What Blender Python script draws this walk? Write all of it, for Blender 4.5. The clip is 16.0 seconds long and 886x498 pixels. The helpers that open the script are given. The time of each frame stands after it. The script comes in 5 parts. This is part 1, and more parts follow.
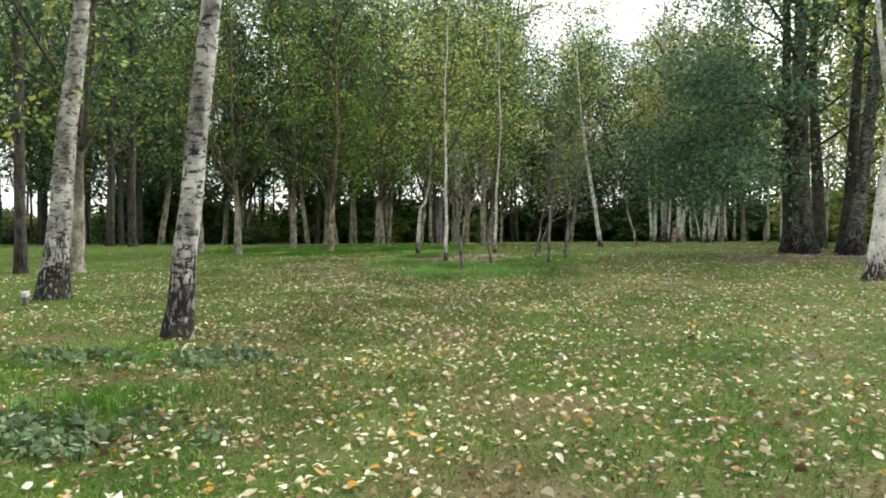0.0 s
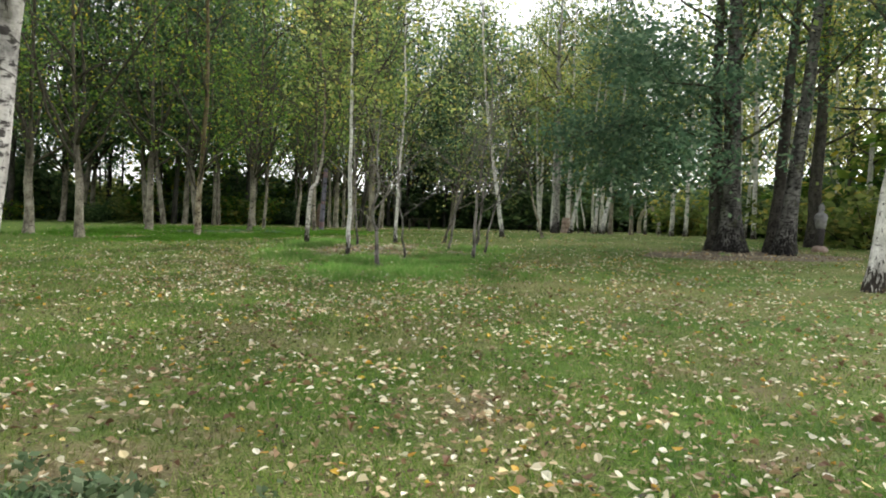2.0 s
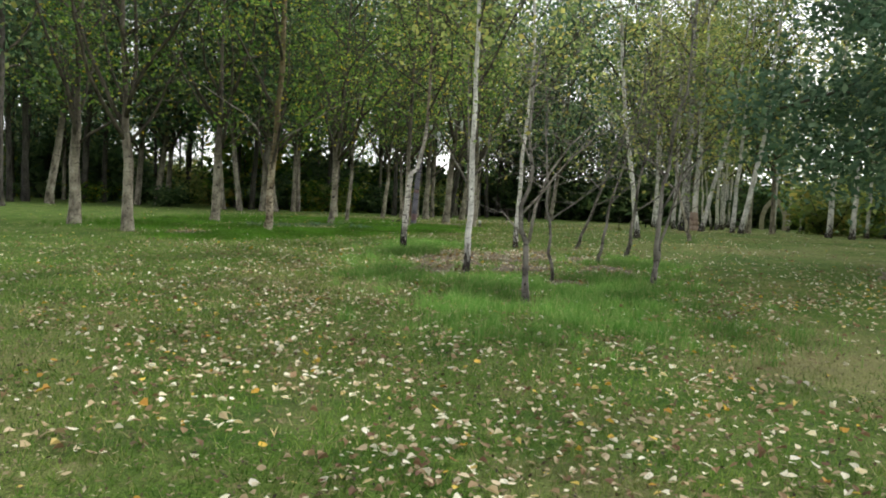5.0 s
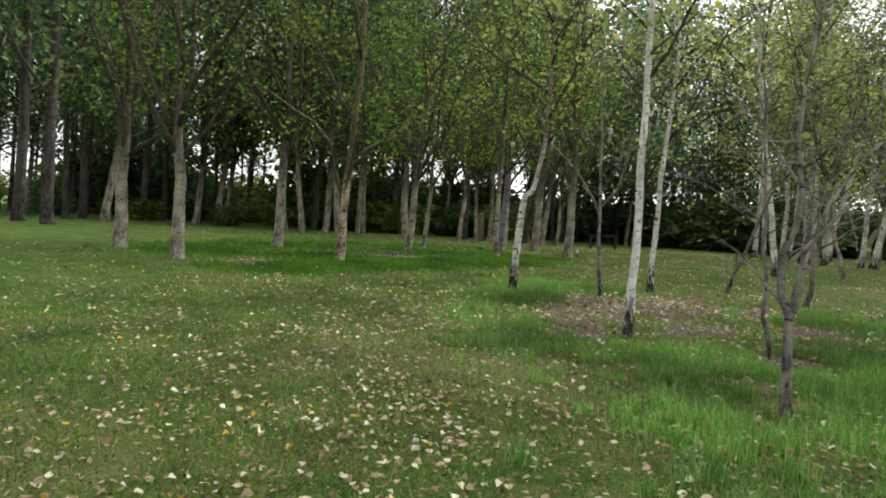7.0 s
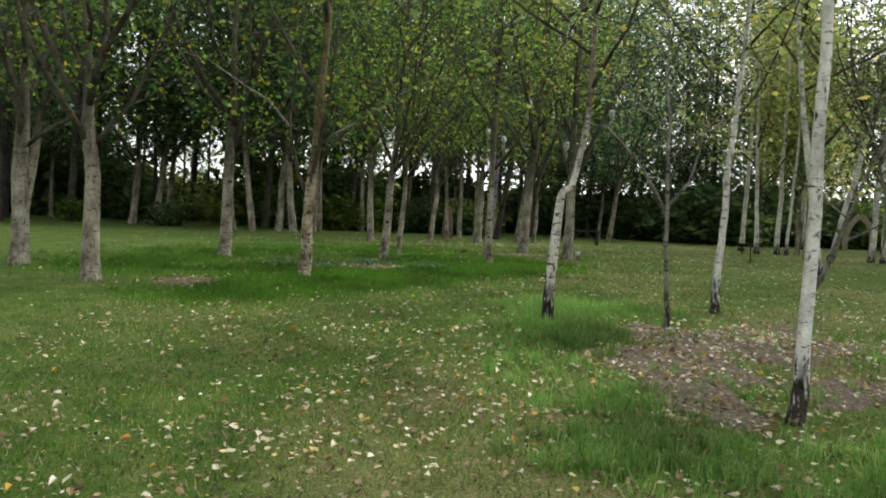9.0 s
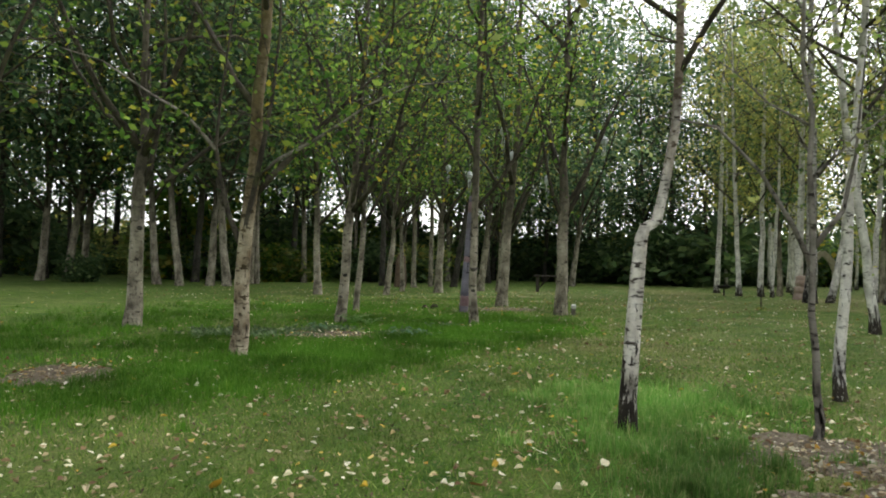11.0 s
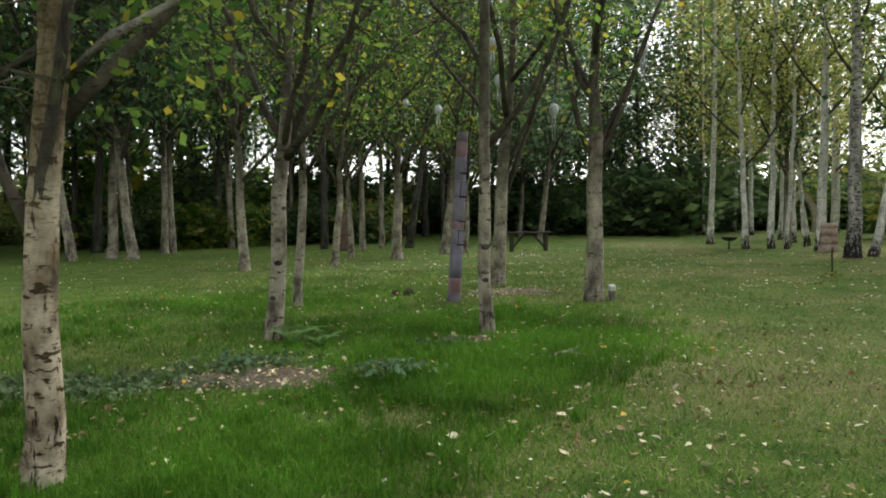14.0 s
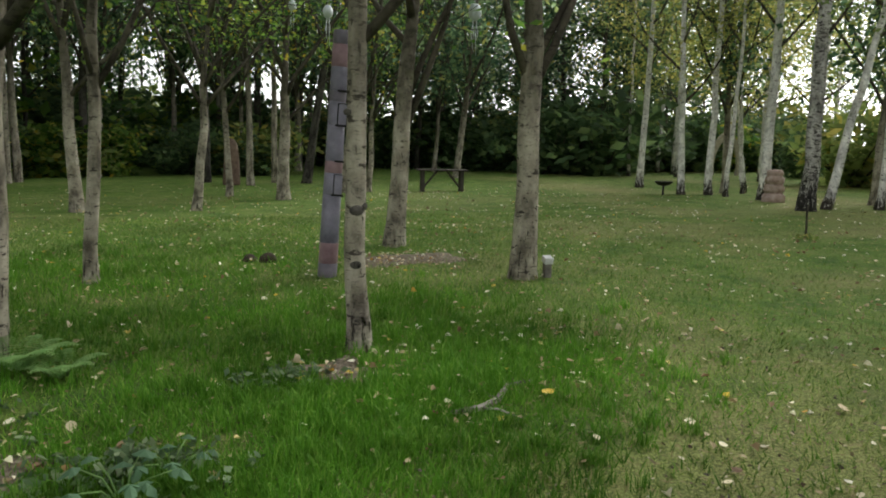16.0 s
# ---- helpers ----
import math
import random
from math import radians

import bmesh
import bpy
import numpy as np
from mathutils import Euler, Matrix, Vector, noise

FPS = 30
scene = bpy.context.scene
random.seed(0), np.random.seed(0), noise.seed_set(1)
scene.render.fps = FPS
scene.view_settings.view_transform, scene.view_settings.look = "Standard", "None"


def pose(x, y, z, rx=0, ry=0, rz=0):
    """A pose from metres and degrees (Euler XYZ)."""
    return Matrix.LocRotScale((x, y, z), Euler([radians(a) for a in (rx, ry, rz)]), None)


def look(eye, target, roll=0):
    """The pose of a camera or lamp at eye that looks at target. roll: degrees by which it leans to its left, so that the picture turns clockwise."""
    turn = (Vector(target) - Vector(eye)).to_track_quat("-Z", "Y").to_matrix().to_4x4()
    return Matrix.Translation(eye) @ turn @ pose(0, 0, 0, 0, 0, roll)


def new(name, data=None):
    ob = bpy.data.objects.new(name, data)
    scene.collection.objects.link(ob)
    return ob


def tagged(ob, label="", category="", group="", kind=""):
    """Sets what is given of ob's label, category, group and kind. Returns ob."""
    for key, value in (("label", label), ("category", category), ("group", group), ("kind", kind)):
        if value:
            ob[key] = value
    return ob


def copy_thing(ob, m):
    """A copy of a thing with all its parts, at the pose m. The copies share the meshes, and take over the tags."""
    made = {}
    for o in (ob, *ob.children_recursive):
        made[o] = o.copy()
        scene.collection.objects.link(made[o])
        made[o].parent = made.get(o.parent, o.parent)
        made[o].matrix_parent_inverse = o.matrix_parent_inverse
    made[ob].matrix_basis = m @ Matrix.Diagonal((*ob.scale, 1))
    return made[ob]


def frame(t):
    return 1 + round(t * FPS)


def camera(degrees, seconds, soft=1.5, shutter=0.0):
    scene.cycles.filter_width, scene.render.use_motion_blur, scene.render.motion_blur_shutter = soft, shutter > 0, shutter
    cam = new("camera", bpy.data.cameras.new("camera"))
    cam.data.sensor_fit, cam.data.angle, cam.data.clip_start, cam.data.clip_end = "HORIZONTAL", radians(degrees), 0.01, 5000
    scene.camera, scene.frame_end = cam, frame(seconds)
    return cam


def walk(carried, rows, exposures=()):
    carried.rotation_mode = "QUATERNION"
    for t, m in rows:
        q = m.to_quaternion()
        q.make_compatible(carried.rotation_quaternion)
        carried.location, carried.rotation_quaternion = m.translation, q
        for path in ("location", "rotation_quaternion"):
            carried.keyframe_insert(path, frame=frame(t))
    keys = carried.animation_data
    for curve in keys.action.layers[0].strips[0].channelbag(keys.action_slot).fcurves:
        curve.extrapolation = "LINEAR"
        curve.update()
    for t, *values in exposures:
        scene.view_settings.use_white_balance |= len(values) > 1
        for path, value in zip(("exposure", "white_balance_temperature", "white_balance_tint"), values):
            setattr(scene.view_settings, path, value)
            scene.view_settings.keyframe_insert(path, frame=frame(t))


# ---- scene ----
cam = camera(62.0, 16.0, soft=1.9)
PATH = [
    (0, (1.214, 10.001, 0.884), (1.087, 11.997, 0.84), 0.0),
    (0.5, (0.97, 10.849, 0.879), (1.068, 12.846, 0.813), 1.9),
    (1, (0.636, 11.793, 0.951), (0.632, 13.788, 0.814), -0.3),
    (1.5, (0.266, 12.702, 1.012), (0.351, 14.698, 0.924), 1.8),
    (2, (-0.057, 13.639, 0.991), (0.191, 15.621, 0.906), 1.7),
    (2.5, (-0.277, 14.489, 0.957), (-0.036, 16.473, 0.888), 0.8),
    (3, (-0.363, 15.494, 0.99), (-0.084, 17.473, 0.911), -0.1),
    (3.5, (-0.365, 16.409, 1.054), (-0.159, 18.391, 0.892), 0.5),
    (4, (-0.486, 17.35, 1.174), (-0.399, 19.342, 1.018), 4.1),
    (4.2, (-0.556, 17.754, 1.176), (-0.474, 19.747, 1.034), 3.9),
    (6.3, (-1.469, 21.698, 1.299), (-1.497, 23.694, 1.179), 1.1),
    (6.5, (-1.617, 22.072, 1.284), (-1.66, 24.069, 1.186), 1.3),
    (7, (-2.013, 22.971, 1.328), (-2.123, 24.966, 1.243), 3.6),
    (7.5, (-2.309, 23.873, 1.429), (-2.601, 25.85, 1.347), 0.6),
    (8, (-2.635, 24.784, 1.411), (-2.934, 26.752, 1.221), 1.6),
    (8.5, (-2.833, 25.705, 1.371), (-2.841, 27.7, 1.228), 0.3),
    (8.7, (-2.916, 26.08, 1.434), (-2.922, 28.076, 1.316), 1.9),
    (10.8, (-3.645, 30.125, 1.554), (-3.49, 32.118, 1.494), 2.3),
    (11, (-3.69, 30.497, 1.532), (-3.508, 32.488, 1.559), 1.4),
    (11.5, (-3.757, 31.369, 1.643), (-3.528, 33.355, 1.594), 0.3),
    (12, (-3.845, 32.371, 1.679), (-3.562, 34.35, 1.624), 3.2),
    (12.5, (-3.878, 33.272, 1.652), (-3.557, 35.247, 1.641), 2.0),
    (13, (-3.993, 34.261, 1.683), (-3.687, 36.237, 1.619), 0.1),
    (13.5, (-4.007, 35.219, 1.8), (-3.727, 37.197, 1.717), 0.5),
    (14, (-3.878, 36.287, 1.822), (-3.528, 38.253, 1.713), -0.5),
    (14.5, (-3.749, 37.241, 1.751), (-3.365, 39.194, 1.561), -0.8),
    (15, (-3.441, 38.191, 1.735), (-2.914, 40.105, 1.492), 0.5),
    (15.5, (-3.074, 39.007, 1.842), (-2.538, 40.912, 1.553), -1.1),
    (16, (-2.657, 39.895, 1.885), (-2.09, 41.791, 1.592), 1.3),
]
walk(cam, [(t, look(eye, target, roll)) for t, eye, target, roll in PATH], exposures=[(0.0, 1.32), (4.0, 1.29), (7.0, 1.15), (8.7, 1.15), (11.0, 1.2), (16.0, 1.27)])
SKY = 0.15

# ---- world, sun, exposure ----
world = bpy.data.worlds.new("overcast_sky")
scene.world = world
world.use_nodes = True
wn = world.node_tree.nodes
wl = world.node_tree.links
wn.clear()
sky = wn.new("ShaderNodeTexSky")
sky.sky_type = 'NISHITA'
sky.sun_disc = False
sky.sun_elevation = radians(38)
sky.sun_rotation = radians(60)
sky.dust_density = 1.0
hue = wn.new("ShaderNodeHueSaturation")
hue.inputs["Saturation"].default_value = 0.08
bg = wn.new("ShaderNodeBackground")
bg.inputs["Strength"].default_value = SKY
wout = wn.new("ShaderNodeOutputWorld")
wl.new(sky.outputs[0], hue.inputs["Color"])
wl.new(hue.outputs[0], bg.inputs["Color"])
wl.new(bg.outputs[0], wout.inputs["Surface"])

sun_data = bpy.data.lights.new("sun", 'SUN')
sun_data.energy = 1.0
sun_data.angle = radians(25)
sun_data.color = (1.0, 0.96, 0.9)
sun = new("sun", sun_data)
sun.matrix_world = look((math.sin(radians(60)) * 50, math.cos(radians(60)) * 50, 40), (0, 0, 0))


# ---- materials ----
def mat(name, rough=0.8):
    m = bpy.data.materials.new(name)
    m.use_nodes = True
    nt = m.node_tree
    bsdf = nt.nodes["Principled BSDF"]
    bsdf.inputs["Roughness"].default_value = rough
    bsdf.inputs["Specular IOR Level"].default_value = 0.25
    return m, nt, bsdf


def node(nt, kind, **sets):
    n = nt.nodes.new(kind)
    for k, v in sets.items():
        n.inputs[k.replace("_", " ")].default_value = v
    return n


def mapped(nt, scale, source="Object"):
    co = nt.nodes.new("ShaderNodeTexCoord")
    mp = nt.nodes.new("ShaderNodeMapping")
    mp.inputs["Scale"].default_value = scale
    nt.links.new(co.outputs[source], mp.inputs[0])
    return mp.outputs[0]


def noise_at(nt, vec, scale, detail=4.0, rough=0.55):
    n = node(nt, "ShaderNodeTexNoise", Scale=scale, Detail=detail, Roughness=rough)
    if vec is not None:
        nt.links.new(vec, n.inputs["Vector"])
    return n.outputs["Fac"]


def ramp(nt, fac, *stops):
    r = nt.nodes.new("ShaderNodeValToRGB")
    el = r.color_ramp.elements
    while len(el) < len(stops):
        el.new(0.5)
    for e, (pos, col) in zip(el, stops):
        e.position = pos
        e.color = (*col, 1) if len(col) == 3 else col
    nt.links.new(fac, r.inputs[0])
    return r.outputs[0]


def ramp_value(nt, fac, lo, hi, top):
    r = nt.nodes.new("ShaderNodeMapRange")
    for i, val in enumerate((lo, hi, 0.0, top)):
        r.inputs[i + 1].default_value = val
    nt.links.new(fac, r.inputs[0])
    return r.outputs[0]


def grey(v):
    return (v, v, v)


def mix(nt, fac, a, b, how='MIX'):
    n = nt.nodes.new("ShaderNodeMix")
    n.data_type = 'RGBA'
    n.blend_type = how
    for sock, v in ((n.inputs[0], fac), (n.inputs[6], a), (n.inputs[7], b)):
        if isinstance(v, (int, float)):
            sock.default_value = v
        elif isinstance(v, tuple):
            sock.default_value = (*v, 1)
        else:
            nt.links.new(v, sock)
    return n.outputs[2]


def maths(nt, op, a, b=0.0):
    n = nt.nodes.new("ShaderNodeMath")
    n.operation = op
    for sock, v in ((n.inputs[0], a), (n.inputs[1], b)):
        if isinstance(v, (int, float)):
            sock.default_value = v
        else:
            nt.links.new(v, sock)
    return n.outputs[0]


def bump(nt, bsdf, height, strength=0.5, dist=0.02):
    b = node(nt, "ShaderNodeBump", Strength=strength, Distance=dist)
    nt.links.new(height, b.inputs["Height"])
    nt.links.new(b.outputs[0], bsdf.inputs["Normal"])


def height_of(nt):
    co = nt.nodes.new("ShaderNodeTexCoord")
    sp = nt.nodes.new("ShaderNodeSeparateXYZ")
    nt.links.new(co.outputs["Object"], sp.inputs[0])
    return sp.outputs[2]


def bark(name, light, mid, crack, band, crack_h, crack_amount, upper=None, ring_at=0.585, dirt=0.42):
    """Bark with lying lenticels, upright fissures near the foot, lichen and moss."""
    m, nt, bsdf = mat(name, 0.85)
    base = ramp(nt, noise_at(nt, mapped(nt, (1, 1, 0.6)), 5.0, 5), (0.3, mid), (0.62, light))
    rings = noise_at(nt, mapped(nt, (4.5, 4.5, 13)), 1.5, 4, 0.65)
    rings_mask = ramp(nt, rings, (ring_at, grey(0)), (ring_at + 0.05, grey(1)))
    col = mix(nt, rings_mask, base, band)
    fine = noise_at(nt, mapped(nt, (10, 10, 60)), 1.5, 2)
    col = mix(nt, ramp(nt, fine, (0.6, grey(0)), (0.7, grey(0.6))), col, band)
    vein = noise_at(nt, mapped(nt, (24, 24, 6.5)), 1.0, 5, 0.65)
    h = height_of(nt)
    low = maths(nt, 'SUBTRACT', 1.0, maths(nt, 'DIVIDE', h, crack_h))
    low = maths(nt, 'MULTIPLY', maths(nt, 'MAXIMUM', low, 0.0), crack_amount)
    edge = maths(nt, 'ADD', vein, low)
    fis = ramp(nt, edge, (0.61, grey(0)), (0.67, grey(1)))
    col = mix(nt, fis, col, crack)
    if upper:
        # past a noise-broken height the bark colour mixes towards the darker upper colour
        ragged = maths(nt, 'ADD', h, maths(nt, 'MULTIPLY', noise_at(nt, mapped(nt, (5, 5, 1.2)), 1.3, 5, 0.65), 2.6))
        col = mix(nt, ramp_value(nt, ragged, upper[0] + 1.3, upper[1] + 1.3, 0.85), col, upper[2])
    moss = noise_at(nt, mapped(nt, (1.5, 1.5, 1.0)), 2.2, 5)
    moss_mask = ramp(nt, moss, (0.58, grey(0)), (0.72, grey(0.55)))
    col = mix(nt, moss_mask, col, (0.10, 0.115, 0.04))
    blotch = noise_at(nt, mapped(nt, (2.6, 2.6, 1.9)), 1.7, 5, 0.7)
    col = mix(nt, 1.0, col, ramp(nt, blotch, (0.36, grey(dirt)), (0.5, grey(0.92)), (0.64, grey(1.2))), 'MULTIPLY')
    nt.links.new(col, bsdf.inputs["Base Color"])
    bump(nt, bsdf, mix(nt, 0.5, fis, rings), 0.9, 0.025)
    return m


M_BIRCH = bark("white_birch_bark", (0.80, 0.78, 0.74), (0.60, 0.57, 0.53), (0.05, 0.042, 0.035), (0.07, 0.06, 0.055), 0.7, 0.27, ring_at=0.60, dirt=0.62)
M_OLDBIRCH = bark("fissured_birch_bark", (0.52, 0.50, 0.47), (0.20, 0.185, 0.165), (0.028, 0.025, 0.024), (0.055, 0.05, 0.046), 1.5, 0.25, ring_at=0.535, dirt=0.36)
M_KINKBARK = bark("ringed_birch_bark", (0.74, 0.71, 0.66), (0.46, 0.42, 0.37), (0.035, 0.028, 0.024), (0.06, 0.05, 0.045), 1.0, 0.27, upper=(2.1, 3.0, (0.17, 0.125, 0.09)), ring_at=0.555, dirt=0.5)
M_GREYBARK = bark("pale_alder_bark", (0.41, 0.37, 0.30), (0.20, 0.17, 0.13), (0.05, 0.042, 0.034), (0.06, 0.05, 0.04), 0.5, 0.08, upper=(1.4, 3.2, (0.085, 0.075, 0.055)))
M_DARKBARK = bark("dark_bark", (0.105, 0.096, 0.084), (0.046, 0.041, 0.036), (0.015, 0.013, 0.011), (0.02, 0.017, 0.014), 2.0, 0.12)
M_TWIG = bark("dark_limb_bark", (0.10, 0.088, 0.066), (0.045, 0.038, 0.028), (0.025, 0.02, 0.016), (0.035, 0.03, 0.024), 0.5, 0.02)
M_GREATBARK = bark("mottled_great_bark", (0.20, 0.195, 0.18), (0.03, 0.028, 0.026), (0.014, 0.012, 0.011), (0.022, 0.019, 0.017), 1.3, 0.24, ring_at=0.53, dirt=0.3)
M_PALETWIG = bark("pale_twig_bark", (0.34, 0.31, 0.275), (0.18, 0.16, 0.135), (0.05, 0.045, 0.04), (0.07, 0.06, 0.05), 0.5, 0.02)
M_SAPLING = bark("grey_sapling_bark", (0.27, 0.25, 0.225), (0.10, 0.088, 0.074), (0.03, 0.026, 0.023), (0.04, 0.035, 0.03), 0.6, 0.1)
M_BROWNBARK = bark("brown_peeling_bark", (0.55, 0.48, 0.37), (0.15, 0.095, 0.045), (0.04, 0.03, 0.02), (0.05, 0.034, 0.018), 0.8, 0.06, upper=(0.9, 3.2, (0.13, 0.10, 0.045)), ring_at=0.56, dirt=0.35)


def leafy(name, *stops, through_light=0.42, straw=False):
    """Leaves with a tone for each leaf; a share of the light passes through them."""
    m, nt, bsdf = mat(name, 0.6)
    bsdf.inputs["Specular IOR Level"].default_value = 0.22
    geo = nt.nodes.new("ShaderNodeNewGeometry")
    col = ramp(nt, geo.outputs["Random Per Island"], *stops)
    patch = noise_at(nt, mapped(nt, (1, 1, 1)), 0.55, 3)
    col = mix(nt, 1.0, col, ramp(nt, patch, (0.32, grey(0.55)), (0.66, grey(1.35))), 'MULTIPLY')
    if straw:
        where = nt.nodes.new("ShaderNodeSeparateXYZ")
        co = mapped(nt, (1, 1, 1))
        nt.links.new(co, where.inputs[0])
        bend = maths(nt, 'SUBTRACT', where.outputs[0], maths(nt, 'MULTIPLY', maths(nt, 'MAXIMUM', maths(nt, 'SUBTRACT', where.outputs[1], 36.0), 0.0), 0.35))
        share = maths(nt, 'MULTIPLY', ramp_value(nt, noise_at(nt, co, 0.75, 5, 0.65), 0.51, 0.66, 0.5), maths(nt, 'MULTIPLY', ramp_value(nt, where.outputs[1], 74.0, 28.0, 1.0), ramp_value(nt, bend, -8.0, -2.0, 1.0)))
        col = mix(nt, share, col, (0.33, 0.27, 0.14))
    nt.links.new(col, bsdf.inputs["Base Color"])
    tr = nt.nodes.new("ShaderNodeBsdfTranslucent")
    nt.links.new(col, tr.inputs["Color"])
    mx = nt.nodes.new("ShaderNodeMixShader")
    mx.inputs[0].default_value = through_light
    nt.links.new(bsdf.outputs[0], mx.inputs[1])
    nt.links.new(tr.outputs[0], mx.inputs[2])
    nt.links.new(mx.outputs[0], nt.nodes["Material Output"].inputs[0])
    return m


M_LEAF = leafy("green_leaves", (0.0, (0.045, 0.11, 0.026)), (0.45, (0.13, 0.25, 0.044)), (0.86, (0.29, 0.41, 0.075)), (0.975, (0.52, 0.42, 0.05)), through_light=0.66)
M_LEAF_FAR = leafy("deep_green_leaves", (0.0, (0.045, 0.095, 0.055)), (0.5, (0.11, 0.19, 0.095)), (0.86, (0.25, 0.36, 0.165)), (0.98, (0.38, 0.38, 0.10)), through_light=0.66)
M_LEAF_BIRCH = leafy("birch_leaves", (0.0, (0.15, 0.22, 0.06)), (0.5, (0.27, 0.36, 0.11)), (0.8, (0.42, 0.47, 0.16)), (0.95, (0.55, 0.48, 0.12)), through_light=0.64)
M_LEAF_YELLOW = leafy("yellowing_leaves", (0.0, (0.22, 0.28, 0.07)), (0.5, (0.40, 0.43, 0.12)), (0.85, (0.58, 0.52, 0.14)), through_light=0.66)
M_LEAF_OAK = leafy("dark_bluish_leaves", (0.0, (0.065, 0.13, 0.078)), (0.6, (0.135, 0.235, 0.14)), (0.95, (0.25, 0.36, 0.215)), through_light=0.45)
M_BUSH = leafy("dark_bush_leaves", (0.0, (0.06, 0.11, 0.05)), (0.7, (0.125, 0.21, 0.085)), (0.97, (0.23, 0.32, 0.12)), through_light=0.56)
M_FERN = leafy("fern_fronds", (0.0, (0.17, 0.33, 0.10)), (1.0, (0.30, 0.47, 0.17)))
M_BLADE = leafy("grass_blades", (0.0, (0.058, 0.135, 0.018)), (0.5, (0.132, 0.262, 0.038)), (0.85, (0.27, 0.37, 0.08)), (0.97, (0.46, 0.43, 0.21)), through_light=0.4, straw=True)
M_LUSH = leafy("lush_grass_blades", (0.0, (0.062, 0.18, 0.014)), (0.7, (0.115, 0.285, 0.024)), (0.97, (0.22, 0.38, 0.06)), through_light=0.45)
M_TUFT = leafy("pale_tufted_grass", (0.0, (0.12, 0.29, 0.05)), (0.7, (0.235, 0.45, 0.10)), (0.97, (0.48, 0.53, 0.22)), through_light=0.5)
M_IVY = leafy("grey_green_nettles", (0.0, (0.10, 0.17, 0.08)), (0.7, (0.17, 0.25, 0.12)), (0.97, (0.28, 0.35, 0.20)), through_light=0.3)
M_BROAD = leafy("blue_green_leaf", (0.0, (0.09, 0.19, 0.10)), (1.0, (0.16, 0.28, 0.16)), through_light=0.35)
M_FALLEN = leafy("fallen_leaves", (0.0, (0.16, 0.085, 0.05)), (0.2, (0.30, 0.20, 0.11)), (0.4, (0.46, 0.36, 0.21)), (0.58, (0.62, 0.50, 0.33)), (0.72, (0.84, 0.78, 0.58)), (0.88, (0.88, 0.84, 0.70)), (0.95, (0.70, 0.50, 0.07)), (0.985, (0.56, 0.30, 0.06)), through_light=0.2)
M_CRUMBS = leafy("leaf_crumbs", (0.0, (0.035, 0.028, 0.02)), (0.3, (0.10, 0.07, 0.04)), (0.55, (0.20, 0.155, 0.09)), (0.75, (0.30, 0.25, 0.14)), (0.95, (0.50, 0.45, 0.29)), through_light=0.1)


def ground_material():
    m, nt, bsdf = mat("mown_grass", 0.95)
    co = mapped(nt, (1, 1, 1))
    big = noise_at(nt, co, 0.22, 4)
    midn = noise_at(nt, co, 1.7, 5, 0.6)
    fine = noise_at(nt, co, 55.0, 4, 0.7)
    col = ramp(nt, midn, (0.32, (0.042, 0.105, 0.012)), (0.5, (0.09, 0.165, 0.022)), (0.68, (0.155, 0.20, 0.052)))
    where = nt.nodes.new("ShaderNodeSeparateXYZ")
    nt.links.new(co, where.inputs[0])
    green = nt.nodes.new("ShaderNodeMapRange")
    for i, val in enumerate((26.0, 42.0, 1.0, 0.9)):
        green.inputs[i + 1].default_value = val
    nt.links.new(where.outputs[1], green.inputs[0])
    bend = maths(nt, 'SUBTRACT', where.outputs[0], maths(nt, 'MULTIPLY', maths(nt, 'MAXIMUM', maths(nt, 'SUBTRACT', where.outputs[1], 36.0), 0.0), 0.35))
    straw = maths(nt, 'MULTIPLY', green.outputs[0], maths(nt, 'ADD', 0.3, ramp_value(nt, bend, -7.5, -2.5, 0.7)))
    col = mix(nt, maths(nt, 'MULTIPLY', straw, ramp_value(nt, big, 0.45, 0.68, 0.75)), col, (0.28, 0.255, 0.11))
    col = mix(nt, 1.0, col, ramp(nt, fine, (0.32, grey(0.22)), (0.66, grey(1.7))), 'MULTIPLY')
    litter = noise_at(nt, co, 14.0, 5, 0.65)
    col = mix(nt, maths(nt, 'MULTIPLY', straw, ramp_value(nt, litter, 0.56, 0.68, 0.8)), col, (0.30, 0.225, 0.125))
    worn = maths(nt, 'MULTIPLY', ramp_value(nt, noise_at(nt, co, 0.75, 5, 0.65), 0.52, 0.66, 0.7), ramp_value(nt, where.outputs[1], 29.0, 18.0, 1.0))
    col = mix(nt, worn, col, ramp(nt, noise_at(nt, co, 30.0, 5, 0.7), (0.3, (0.12, 0.085, 0.05)), (0.5, (0.27, 0.20, 0.125)), (0.7, (0.42, 0.34, 0.23))))
    nt.links.new(col, bsdf.inputs["Base Color"])
    bump(nt, bsdf, fine, 0.8, 0.03)
    return m


def litter_material():
    m, nt, bsdf = mat("leaf_litter_soil", 0.95)
    co = mapped(nt, (1, 1, 1))
    col = ramp(nt, noise_at(nt, co, 24.0, 5, 0.7), (0.30, (0.055, 0.045, 0.036)), (0.5, (0.19, 0.155, 0.115)), (0.68, (0.40, 0.34, 0.27)))
    nt.links.new(col, bsdf.inputs["Base Color"])
    bump(nt, bsdf, noise_at(nt, co, 40.0, 5, 0.7), 1.0, 0.03)
    return m


M_GROUND = ground_material()
M_LITTER = litter_material()


# ---- ground ----
G_Y = (-30, 10, 18.6, 30, 37, 42, 48, 55, 62, 68, 100)
G_Z = (-0.9, -0.52, -0.34, -0.14, 0.02, 0.1, 0.22, 0.2, 0.1, 0.02, -0.1)


